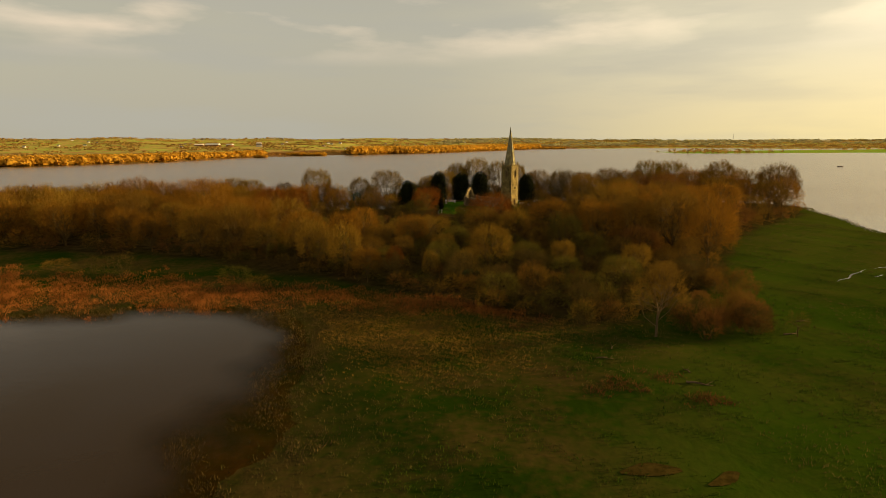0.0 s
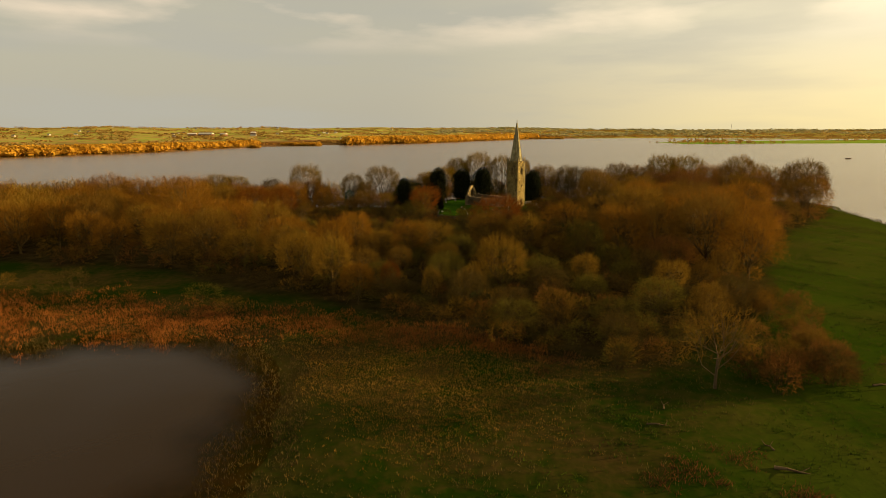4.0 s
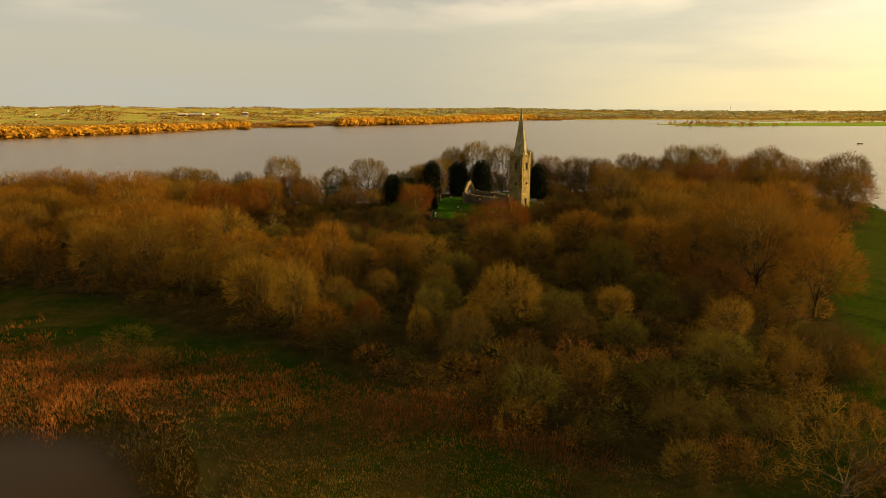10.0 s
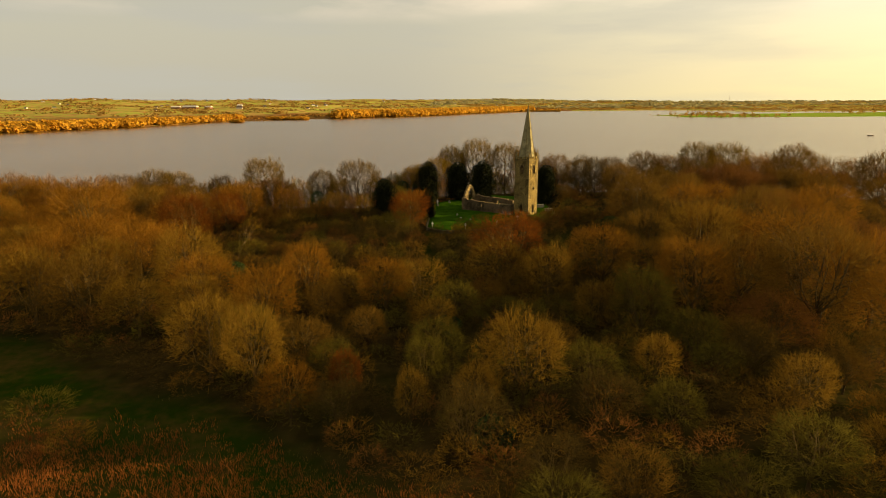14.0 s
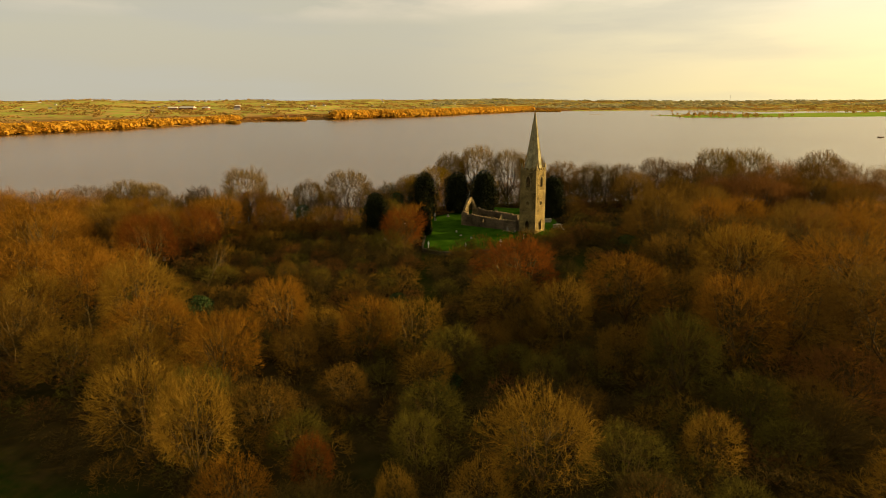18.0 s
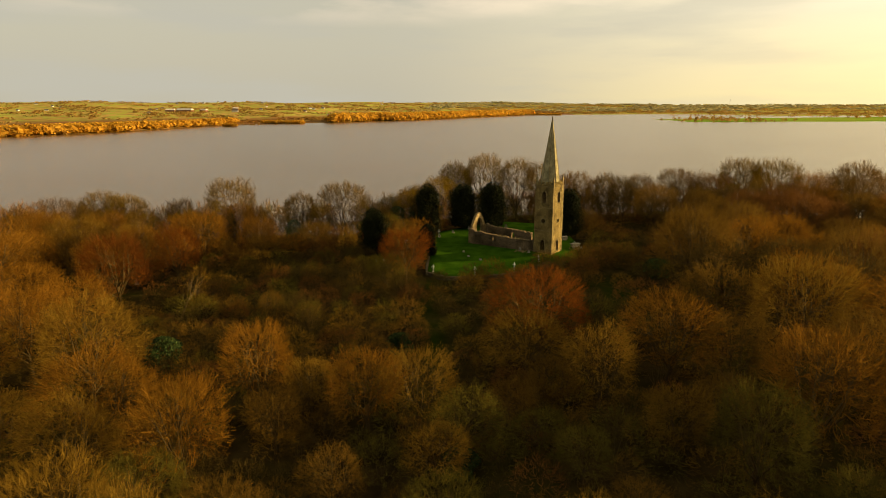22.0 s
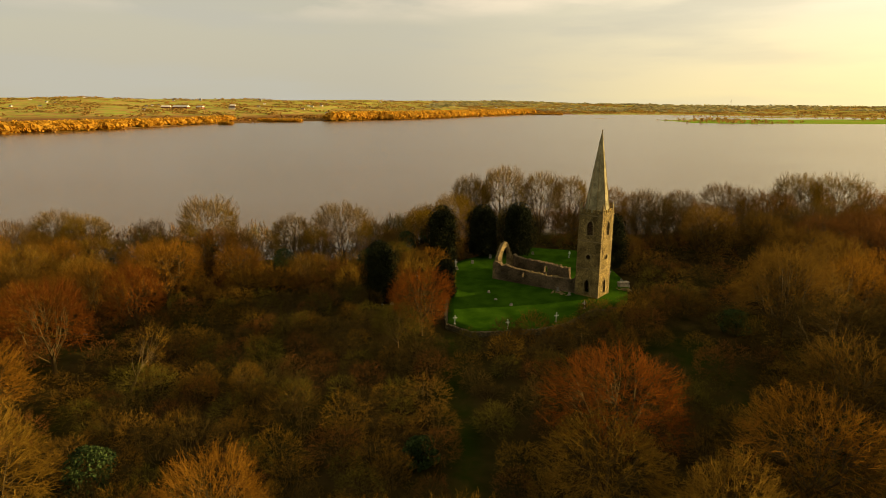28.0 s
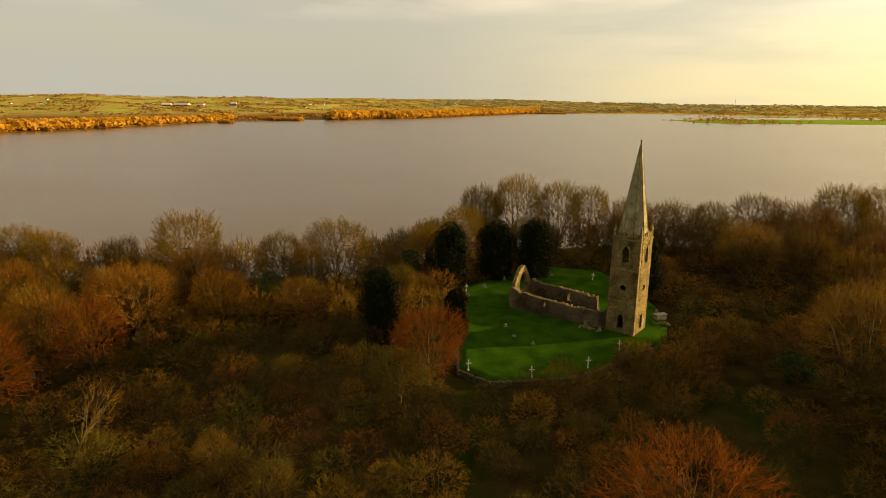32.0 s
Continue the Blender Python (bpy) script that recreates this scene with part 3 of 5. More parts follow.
# ---- plants ----
class Plant:
    """Collects limbs as tubes and twigs as slivers while a plant grows."""

    def __init__(self, seed):
        self.rng = np.random.default_rng(seed)
        self.v, self.f, self.tv, self.tf = [], [], [], []

    def tube(self, p, q, r0, r1, n):
        d = q - p
        a = np.cross(d, (0.3, 0.9, 0.2))
        a /= np.linalg.norm(a) + 1e-9
        b = np.cross(d, a)
        b /= np.linalg.norm(b) + 1e-9
        k = len(self.v)
        for c, r in ((p, r0), (q, r1)):
            for i in range(n):
                w = 2 * math.pi * i / n
                self.v.append(tuple(c + r * (math.cos(w) * a + math.sin(w) * b)))
        for i in range(n):
            j = (i + 1) % n
            self.f.append((k + i, k + j, k + n + j, k + n + i))

    def leaf(self, p, size, face=None):
        """A small leaf or leafy spray; face: the way it roughly looks."""
        a, b = self.rng.normal(size=3), self.rng.normal(size=3)
        if face is not None:
            a = np.cross(face, a) + 0.6 * a
            b = np.cross(face, a) + 0.6 * b
        a *= size / np.linalg.norm(a)
        b *= size * 0.6 / np.linalg.norm(b)
        k = len(self.tv)
        self.tv += [tuple(p - a * 0.5), tuple(p + b), tuple(p + a * 0.5), tuple(p - b)]
        self.tf.append((k, k + 1, k + 2, k + 3))

    def bent(self, p, m, q, w):
        """Many tapering branches at once, each bent at m and ending in a point at q."""
        side = np.cross(q - p, self.rng.normal(size=p.shape))
        side *= (np.asarray(w) / 2 / (np.linalg.norm(side, axis=1) + 1e-9))[:, None]
        k = len(self.tv) + 5 * np.arange(len(p))[:, None]
        self.tv += [tuple(v) for v in np.stack([p - side, p + side, m - side * 0.7, m + side * 0.7, q], 1).reshape(-1, 3)]
        for tri in ((0, 1, 2), (1, 3, 2), (2, 3, 4)):
            self.tf += [tuple(f) for f in (k + np.array(tri)).tolist()]

    def slivers(self, p, q, w):
        """Many straight twigs at once."""
        side = np.cross(q - p, self.rng.normal(size=p.shape))
        side *= (w / 2 / (np.linalg.norm(side, axis=1) + 1e-9))[:, None]
        k = len(self.tv) + 3 * np.arange(len(p))[:, None]
        self.tv += [tuple(v) for v in np.stack([p - side, p + side, q], 1).reshape(-1, 3)]
        self.tf += [tuple(f) for f in (k + np.arange(3)).tolist()]

    def crown(self, zc, az, limbs, tips, twigs, low, stem_r, trunk_top, twig_w, twig_l):
        """A plant twice as high as its radius of 1, later halved in height: limbs that reach for an uneven dome, boughs and branches that fork off the nearest wood, and twigs at its skin."""
        rng = self.rng
        c, ph = np.array((0, 0, zc)), rng.uniform(0, 6.28, 6)
        lobes = rng.normal(size=(17, 3)) + np.array((0, 0, 0.35))
        lobes /= np.linalg.norm(lobes, axis=1)[:, None]

        def skin(d):
            w = np.arctan2(d[:, 1], d[:, 0])
            f = 0.79 + 0.07 * np.sin(2 * w + ph[0] + 2 * d[:, 2]) + 0.05 * np.sin(3 * w + ph[1])
            # rounded lobes with creases between them
            f += 0.27 * np.sqrt(np.maximum(0.0, (np.max(d @ lobes.T, axis=1) - 0.72) / 0.28))
            wide = np.where(d[:, 2] > 0, np.maximum(0.05, 1 - d[:, 2] ** 2) ** -0.14, 1.0 - 0.12 * d[:, 2] ** 2)
            return np.stack([d[:, 0] * wide, d[:, 1] * wide, d[:, 2] * az], 1) * f[:, None]

        def aims(n, lo):
            z, w = lo + (1.0 - lo) * rng.uniform(0, 1, n) ** 0.75, rng.uniform(0, 6.28, n)
            r = np.sqrt(1 - z * z)
            return np.stack([r * np.cos(w), r * np.sin(w), z], 1)

        def nearest(nodes, goals, loose):
            gap = np.linalg.norm(goals[:, None, :] - nodes[None, :, :], axis=2)
            return nodes[np.argmin(gap + rng.uniform(0, loose, gap.shape), axis=1)]

        nodes = []
        if trunk_top:
            foot, head = np.array((0, 0, -0.05)), np.array((rng.normal() * 0.03, rng.normal() * 0.03, trunk_top))
            self.tube(foot, (foot + head) / 2, stem_r * 1.3, stem_r, 7)
            self.tube((foot + head) / 2, head, stem_r, stem_r * 0.6, 6)
        for i in range(limbs):
            w = 2 * math.pi * i / limbs * 1.618 + rng.normal() * 0.3
            z = rng.uniform(-0.05, 0.95) if i else 1.0
            r = math.sqrt(1 - z * z)
            goal = skin(np.array([(r * math.cos(w), r * math.sin(w), z)]))[0]
            end = c + goal * rng.uniform(0.5, 0.7)
            start = np.array((0, 0, trunk_top * rng.uniform(0.3, 1.0))) if trunk_top else np.array((math.cos(w) * 0.12, math.sin(w) * 0.12, -0.08))
            bend = start + (end - start) * 0.45 + np.array((math.cos(w) * 0.10, math.sin(w) * 0.10, -0.03)) + rng.normal(size=3) * 0.04
            r = stem_r * rng.uniform(0.34, 0.5)
            self.tube(start, bend, r, r * 0.7, 4)
            self.tube(bend, end, r * 0.7, r * 0.3, 3)
            nodes += [start + (bend - start) * 0.7, bend, bend * 0.67 + end * 0.33, bend * 0.33 + end * 0.67, end]
        nodes = np.array(nodes)
        # boughs
        n = limbs * 5
        sk = skin(aims(n, max(low, -0.5)))
        q = c + sk * rng.uniform(0.6, 0.82, n)[:, None]
        p = nearest(nodes, c + sk * 0.3 - np.array((0, 0, 0.12)), 0.12)
        m = (p + q) / 2 + rng.normal(size=(n, 3)) * 0.04 - np.array((0, 0, 0.03))
        for a, b, d in zip(p, m, q):
            self.tube(a, b, stem_r * 0.14, stem_r * 0.10, 3)
            self.tube(b, d, stem_r * 0.10, stem_r * 0.04, 3)
        nodes = np.concatenate([nodes, m, (m + q) / 2, q])
        # branches
        n = max(12, tips // 4)
        sk = skin(aims(n, low))
        q = c + sk * rng.uniform(0.72, 0.95, n)[:, None]
        p = nearest(nodes, c + sk * 0.64, 0.10)
        m = (p + q) / 2 + rng.normal(size=(n, 3)) * 0.035 - np.array((0, 0, 0.015))
        self.bent(p, m, q, np.full(n, stem_r * 0.08 + twig_w))
        nodes = np.concatenate([nodes[len(nodes) // 3:], (p + m) / 2, m, (m + q) / 2, q])
        # shoots
        sk = skin(aims(tips, low))
        q = c + sk * (0.62 + 0.44 * rng.uniform(0, 1, tips) ** 0.75)[:, None] + np.array((0, 0, 0.05))
        p = nearest(nodes, c + sk * 0.82, 0.07)
        m = p + (q - p) * 0.55 + rng.normal(size=(tips, 3)) * 0.035
        self.bent(p, m, q, np.full(tips, twig_w * 1.5))
        # twigs
        if twigs:
            n = tips * twigs
            p, m, q, sk = (np.repeat(a, twigs, axis=0) for a in (p, m, q, sk))
            u = rng.uniform(0, 1, n)[:, None]
            a = np.where(u < 0.3, p + (m - p) * (0.4 + 2 * u), m + (q - m) * (u - 0.3) / 0.7)
            run = (q - m) / (np.linalg.norm(q - m, axis=1) + 1e-9)[:, None]
            e = run * 0.5 + sk * 0.3 + rng.normal(size=(n, 3)) * 0.42 + np.array((0, 0, 0.2))
            e *= (twig_l * rng.uniform(0.4, 1.1, n) / np.linalg.norm(e, axis=1))[:, None]
            self.slivers(a, a + e, twig_w)
        for pts in (self.v, self.tv):
            pts[:] = [(x, y, z / 2) for x, y, z in pts]

    def meshes(self, name):
        a = mesh_from(name + "_limbs", self.v, self.f, M_BARK, True) if self.v else None
        b = mesh_from(name + "_twigs", self.tv, self.tf, M_TWIG["brown"])
        return a, b


def tree_mesh(i):
    """0 to 7: dense crowns; 8 to 10: airy ones."""
    p = Plant(100 + i)
    if i >= 8:
        p.crown(1.2, 0.72, 11 + i % 4, 1500, 5, -0.45, 0.045, 0.7, 0.0062, 0.11)
    else:
        p.crown(1.02 + 0.04 * (i % 3), 0.90, 10 + i % 4, 1700, 5, -0.6, 0.042, 0.5 + 0.1 * (i % 3), 0.0047, 0.105)
    return p.meshes("tree")


def shrub_mesh(i, tips=540, twig=0.0085):
    p = Plant(300 + i)
    p.crown(0.72, 1.2, 7 + i % 3, tips, 4, -0.35, 0.026, 0, twig, 0.16)
    return p.meshes("shrub")


def rough_mesh(i, tips, twig=0.018):
    """The same shapes with fewer branches, for the joined mass of the wood."""
    p = Plant(400 + i)
    p.crown(0.75, 1.15, 6, tips, 4, -0.6, 0.04, 0.3, twig, 0.18)
    return p.meshes("rough")


TREES = [tree_mesh(i) for i in range(11)]
SHRUBS = [shrub_mesh(i) for i in range(6)]
THICKET = [rough_mesh(i, 190, 0.019) for i in range(5)]
MOUNDS = [shrub_mesh(20 + i, 300, 0.0125) for i in range(5)]
FAR_TREES = [rough_mesh(9 + i, 480, 0.012) for i in range(4)]
DEAD = Plant(77)
DEAD.crown(1.1, 0.85, 11, 420, 4, -0.5, 0.034, 0.8, 0.008, 0.15)
DEAD = DEAD.meshes("dead")
SNAG = Plant(78)
SNAG.crown(1.15, 0.8, 8, 90, 4, -0.3, 0.05, 0.9, 0.012, 0.2)
SNAG = SNAG.meshes("snag")


def set_mat(ob, material):
    ob.material_slots[0].link = "OBJECT"
    ob.material_slots[0].material = material
    return ob


TREE_WORDS = {
    "ochre": "bare winter tree with ochre twigs in low sun", "gold": "tall spreading bare tree with golden twigs", "orange": "bare winter tree with orange-brown fine twigs",
    "red": "bare tree with rust-red dense twigs", "brown": "leafless brown woodland tree with a rounded crown",
    "dark": "dark leafless woodland tree in the shade", "olive": "leafless tree with olive lichened twigs", "maroon": "leafless tree with dull maroon twigs",
}
prng = random.Random(7)


def stand(name, pair, x, y, top, radius, colour, category, label, group, base=None, bark=None):
    """A tree or shrub with its foot in the ground, its top at the height top."""
    z = float(ground(x, y)) if base is None else base
    h = max(top - z, 0.8) * 1.01
    ob = empty(name, Matrix.LocRotScale((x, y, z), Euler((0, 0, prng.uniform(0, 6.28))), None), label, category, group)
    s = Matrix.Diagonal((radius, radius, h, 1))
    for nm, me in (("trunk", pair[0]), ("crown", pair[1])):
        o = part(nm, me, None, ob)
        o.matrix_basis = s
        set_mat(o, M_TWIG[colour] if nm == "crown" else (bark or M_BARK))
    return ob


def tree(x, y, top, radius, colour, base=None, bark=None, airy=False):
    return stand("tree", prng.choice(TREES[8:] if airy else TREES[:8]), x, y, top, radius, colour, "tree", TREE_WORDS[colour], "trees of the island wood", base, bark)


SHRUB_WORDS = {"ochre": "ochre-twigged leafless shrub in the thicket", "orange": "orange-brown leafless shrub in the thicket", "red": "rust-red leafless shrub in the thicket", "brown": "brown leafless thorn shrub in the thicket",
               "dark": "dark leafless shrub in the shade", "olive": "olive-green lichened shrub in the thicket", "maroon": "dull maroon bramble shrub in the thicket"}


def shrub(x, y, top, radius, colour, base=None):
    return stand("shrub", prng.choice(SHRUBS), x, y, top, radius, colour, "shrub", SHRUB_WORDS[colour], "shrubs of the island thicket", base)


def joined(name, sources, places, material, label, category):
    """Many copies of small meshes as one mesh: places are (source, x, y, z, radius, height, turn)."""
    vs, fs, k = [], [], 0
    cache = []
    for me in sources:
        co = np.empty(len(me.vertices) * 3)
        me.vertices.foreach_get("co", co)
        ix = np.empty(len(me.loops), dtype=np.int32)
        me.loops.foreach_get("vertex_index", ix)
        cache.append((co.reshape(-1, 3), ix.reshape(len(me.polygons), -1)))
    for s, x, y, z, r, h, w in places:
        co, polys = cache[s % len(cache)]
        c, sn = math.cos(w), math.sin(w)
        vs.append(np.stack([(co[:, 0] * c - co[:, 1] * sn) * r + x, (co[:, 0] * sn + co[:, 1] * c) * r + y, co[:, 2] * h + z], -1))
        fs.append(polys + k)
        k += len(co)
    ob = new(name, mesh_from(name, np.concatenate(vs), np.concatenate(fs), material))
    return tagged(ob, label, category, kind="stuff")


# ---- the ruined church: x runs along the nave away from the tower, y towards the near side ----
CHURCH = pose(0, 0, 0, 0, 0, 142.3)
FLOOR = 0.75


def put_part(name, bm, material, parent, m, label=""):
    ob = part(name, bm, material, parent, label)
    ob.matrix_basis = m
    return ob


def build_tower():
    ob = empty("church_tower", CHURCH, "tall square rubble-stone church tower with an octagonal stone spire", "church tower")
    half, thick, top = 1.95, 0.55, 14.0
    holes = [arch(0, 1.55, 0.85, 2.1), ring(0, 7.2, 0.42), arch(0, 10.6, 0.95, 2.2)]
    turns = (0, 90, 180, 270)
    for k, rz in enumerate(turns):
        w = half if k % 2 == 0 else half - thick
        bm = panel([(-w, FLOOR - 1.2), (w, FLOOR - 1.2), (w * 0.965, top), (-w * 0.965, top)], holes, thick)
        wall = put_part("wall", bm, M_STONE, ob, pose(0, 0, 0, 0, 0, rz) @ pose(0, -half, 0))
        # dressed rings round the openings
        for loop in holes:
            cx = sum(p[0] for p in loop) / len(loop)
            cz = sum(p[1] for p in loop) / len(loop)
            outer = [(cx + (x - cx) * 1.0 + 0.16 * np.sign(x - cx), z + (0.16 if z > cz else -0.05)) for x, z in loop]
            bm = panel(outer, [loop], 0.12)
            put_part("surround", bm, M_DRESSED, wall, pose(0, -0.05, 0))
        # belfry louvres and a plank door
        bm = bmesh.new()
        for i in range(6):
            box(bm, 0, 0.32, 10.75 + 0.3 * i, 0.95, 0.22, 0.05)
        put_part("louvre", bm, M_DARKWOOD, wall, Matrix())
    bm = bmesh.new()
    box(bm, 0, 0, 1.55, 0.85, 0.08, 1.75, 0.01)
    put_part("door", bm, M_DARKWOOD, ob, pose(-half + 0.4, 0, 0, 0, 0, 90), "weathered reddish timber door")
    # string courses, parapet, merlons, pinnacles
    for z, extra in ((5.3, 0.07), (9.6, 0.07), (13.55, 0.12)):
        bm = bmesh.new()
        for rz in turns:
            a = radians(rz)
            off = half - 0.02 - 0.004 * z
            box(bm, math.sin(a) * off, math.cos(a) * off, z, 2 * off + 2 * extra if rz % 180 == 0 else 2 * extra, 2 * extra if rz % 180 == 0 else 2 * off - 2 * extra, 0.16)
        put_part("string_course", bm, M_DRESSED, ob, Matrix())
    w = half * 0.965
    bm = bmesh.new()
    box(bm, 0, 0, 13.7, 2 * w - 0.3, 2 * w - 0.3, 0.25)
    put_part("roof_slab", bm, M_SPIRE, ob, Matrix())
    for rz in turns:
        for k in (-1.15, -0.4, 0.4, 1.15):
            bm = bmesh.new()
            box(bm, k, -w + 0.12, 14.0, 0.46, 0.24, 0.5, 0.03)
            put_part("merlon", bm, M_STONE, ob, pose(0, 0, 0, 0, 0, rz))
        bm = bmesh.new()
        box(bm, -w + 0.16, -w + 0.16, 14.0, 0.34, 0.34, 0.8, 0.03)
        bmesh.ops.create_cone(bm, segments=4, radius1=0.25, radius2=0.02, depth=0.8, cap_ends=True, matrix=pose(-w + 0.16, -w + 0.16, 15.2, 0, 0, 45))
        put_part("pinnacle", bm, M_DRESSED, ob, pose(0, 0, 0, 0, 0, rz))
    # quoins, long and short by turns
    for rz in turns:
        for i in range(34):
            bm = None
            z = FLOOR + 0.1 + i * 0.38
            s = half * (1 - 0.035 * (z / top)) + 0.012
            a, b = (0.55, 0.3) if i % 2 else (0.3, 0.55)
            q = new("quoin", QUOIN)
            q.parent = ob
            q.matrix_basis = pose(0, 0, 0, 0, 0, rz) @ Matrix.Translation((-s + a / 2, -s + b / 2, z)) @ Matrix.Diagonal((a, b, 0.35, 1))
    # spire with slight ribs and a finial
    bm = bmesh.new()
    r0 = 1.72
    rows = [(13.9, r0), (15.5, r0 * 0.875), (18, r0 * 0.675), (21, r0 * 0.43), (24, r0 * 0.19), (25.6, 0.08)]
    rings_ = []
    for z, r in rows:
        rings_.append([bm.verts.new((r * math.cos(math.pi / 8 + i * math.pi / 4) / math.cos(math.pi / 8), r * math.sin(math.pi / 8 + i * math.pi / 4) / math.cos(math.pi / 8), z)) for i in range(8)])
    for a, b in zip(rings_, rings_[1:]):
        for i in range(8):
            bm.faces.new((a[i], a[(i + 1) % 8], b[(i + 1) % 8], b[i]))
    bm.faces.new(rings_[-1])
    put_part("spire", bm, M_SPIRE, ob, Matrix(), "pale smooth octagonal stone spire")
    for i in range(8):
        a = math.pi / 8 + i * math.pi / 4
        bm = bmesh.new()
        p0, p1 = Vector((r0 * math.cos(a), r0 * math.sin(a), 0)) / math.cos(math.pi / 8), Vector((0.08 * math.cos(a), 0.08 * math.sin(a), 0))
        p0.z, p1.z = 13.9, 25.6
        q = (p1 - p0).to_track_quat("Z", "Y").to_matrix().to_4x4()
        bmesh.ops.create_cone(bm, segments=6, radius1=0.07, radius2=0.03, depth=(p1 - p0).length, matrix=Matrix.Translation((p0 + p1) / 2) @ q)
        put_part("rib", bm, M_DRESSED, ob, Matrix())
    bm = bmesh.new()
    bmesh.ops.create_cone(bm, segments=8, radius1=0.1, radius2=0.05, depth=0.5, cap_ends=True, matrix=pose(0, 0, 25.8))
    bmesh.ops.create_icosphere(bm, subdivisions=2, radius=0.13, matrix=pose(0, 0, 26.05))
    put_part("finial", bm, M_DRESSED, ob, Matrix())
    return ob


qb = bmesh.new()
bmesh.ops.create_cube(qb, size=1)
bmesh.ops.bevel(qb, geom=list(qb.edges), offset=0.06, segments=1, affect="EDGES")
QUOIN = bpy.data.meshes.new("quoin")
qb.to_mesh(QUOIN)
qb.free()
QUOIN.materials.append(M_DRESSED)
build_tower()


def ragged(x0, x1, z0, heights, seed, amp=0.18, step=0.45):
    """A wall outline with a broken top: heights are (x, z) along it."""
    r = random.Random(seed)
    pts = [(x0, z0), (x1, z0)]
    hx, hz = [h[0] for h in heights], [h[1] for h in heights]
    x = x1
    while x > x0:
        pts.append((x, float(np.interp(x, hx, hz)) + r.uniform(-amp, amp)))
        x -= step * r.uniform(0.6, 1.3)
    pts.append((x0, float(np.interp(x0, hx, hz))))
    return pts


def build_nave():
    ob = empty("ruined_nave", CHURCH, "roofless rubble-stone nave with ragged walls, shade and sun in their colour", "church ruin")
    z0 = -0.4
    near, far, end = 1.55, -4.7, 17.2
    put_part("near_wall", panel(ragged(2.0, end, z0, [(2, 4.2), (2.6, 2.9), (6, 2.7), (12, 2.8), (16, 3.1), (17.2, 3.6)], 3), [arch(11.6, 1.6, 0.5, 1.0)], 0.75), M_RUIN_SHADED, ob, pose(0, near - 0.75, 0))
    put_part("far_wall", panel(ragged(1.2, end, z0, [(1.2, 3.4), (3, 2.9), (4.1, 2.8), (4.2, 0.4), (5.9, 0.4), (6.0, 3.0), (12, 3.2), (16, 3.2), (17.2, 3.8)], 4), [arch(10.5, 1.5, 0.7, 1.3)], 0.75), M_RUIN_SHADED, ob, pose(0, far, 0))
    # the gable runs across; its x here is the nave's -y
    g = pose(end, near, 0, 0, 0, -90)
    gable = [(0, z0), (6.25, z0), (6.25, 3.1), (5.6, 3.2), (5.45, 3.55), (5.05, 3.75), (4.95, 4.25), (4.6, 4.5), (4.5, 5.05), (4.2, 5.2), (4.05, 5.75), (3.75, 5.85), (3.5, 6.3), (3.0, 6.35), (2.5, 6.15), (2.3, 6.25), (1.95, 5.7), (1.75, 5.65), (1.55, 5.0), (1.25, 4.9), (1.1, 4.3), (0.8, 4.15), (0.7, 3.5), (0.35, 3.4), (0, 2.9)]
    put_part("gable_wall", panel(gable, [arch(3.15, 2.2, 2.1, 3.2)], 0.55), M_GABLE_SUNLIT, ob, g)
    put_part("west_wall", panel(ragged(0, 4.2, z0, [(0, 4.4), (1.5, 4.0), (4.2, 3.0)], 6), [], 0.7), M_RUIN_SHADED, ob, pose(1.96, -1.9, 0, 0, 0, -90) @ pose(-1.2, 0, 0))
    # loose capping stones along the broken tops
    r = random.Random(12)
    for k in range(110):
        side = k % 2
        x = r.uniform(2.3, 17.0)
        if not side and 4.0 < x < 6.1:
            continue
        q = set_mat(new("stone", COBBLE), M_DRESSED)
        q.parent = ob
        q.matrix_basis = Matrix.LocRotScale((x, (near if side else far + 0.72) - r.uniform(0.1, 0.65), (2.82 if side else 3.05) + r.uniform(-0.08, 0.12)), Euler((r.uniform(-0.3, 0.3), r.uniform(-0.3, 0.3), r.uniform(0, 6))), (r.uniform(0.2, 0.45), r.uniform(0.18, 0.32), r.uniform(0.14, 0.26)))
    return ob


cb = bmesh.new()
bmesh.ops.create_cube(cb, size=1)
bmesh.ops.bevel(cb, geom=list(cb.edges), offset=0.17, segments=1, affect="EDGES")
for v in cb.verts:
    v.co += Vector((random.uniform(-0.06, 0.06), random.uniform(-0.06, 0.06), random.uniform(-0.06, 0.06)))
COBBLE = bpy.data.meshes.new("cobble")
cb.to_mesh(COBBLE)
cb.free()
COBBLE.materials.append(M_WALLSTONE)
build_nave()


def rubble_heap(x, y, n, spread, seed):
    ob = empty("rubble_heap", CHURCH @ pose(x, y, FLOOR - 0.1), "tumbled heap of fallen wall stones by the ruin", "rubble")
    r = random.Random(seed)
    for _ in range(n):
        a, b = r.gauss(0, spread), r.gauss(0, spread * 0.6)
        q = set_mat(new("stone", COBBLE), M_DRESSED)
        q.parent = ob
        q.matrix_basis = Matrix.LocRotScale((a, b, 0.1 + 0.35 * max(0, 1 - (a * a + b * b) / spread ** 2) * r.random()), Euler((r.uniform(-0.5, 0.5), r.uniform(-0.5, 0.5), r.uniform(0, 6))), (r.uniform(0.25, 0.55), r.uniform(0.2, 0.4), r.uniform(0.18, 0.35)))


rubble_heap(4.0, 2.7, 26, 0.9, 31)
rubble_heap(-3.5, -5.5, 18, 0.8, 32)


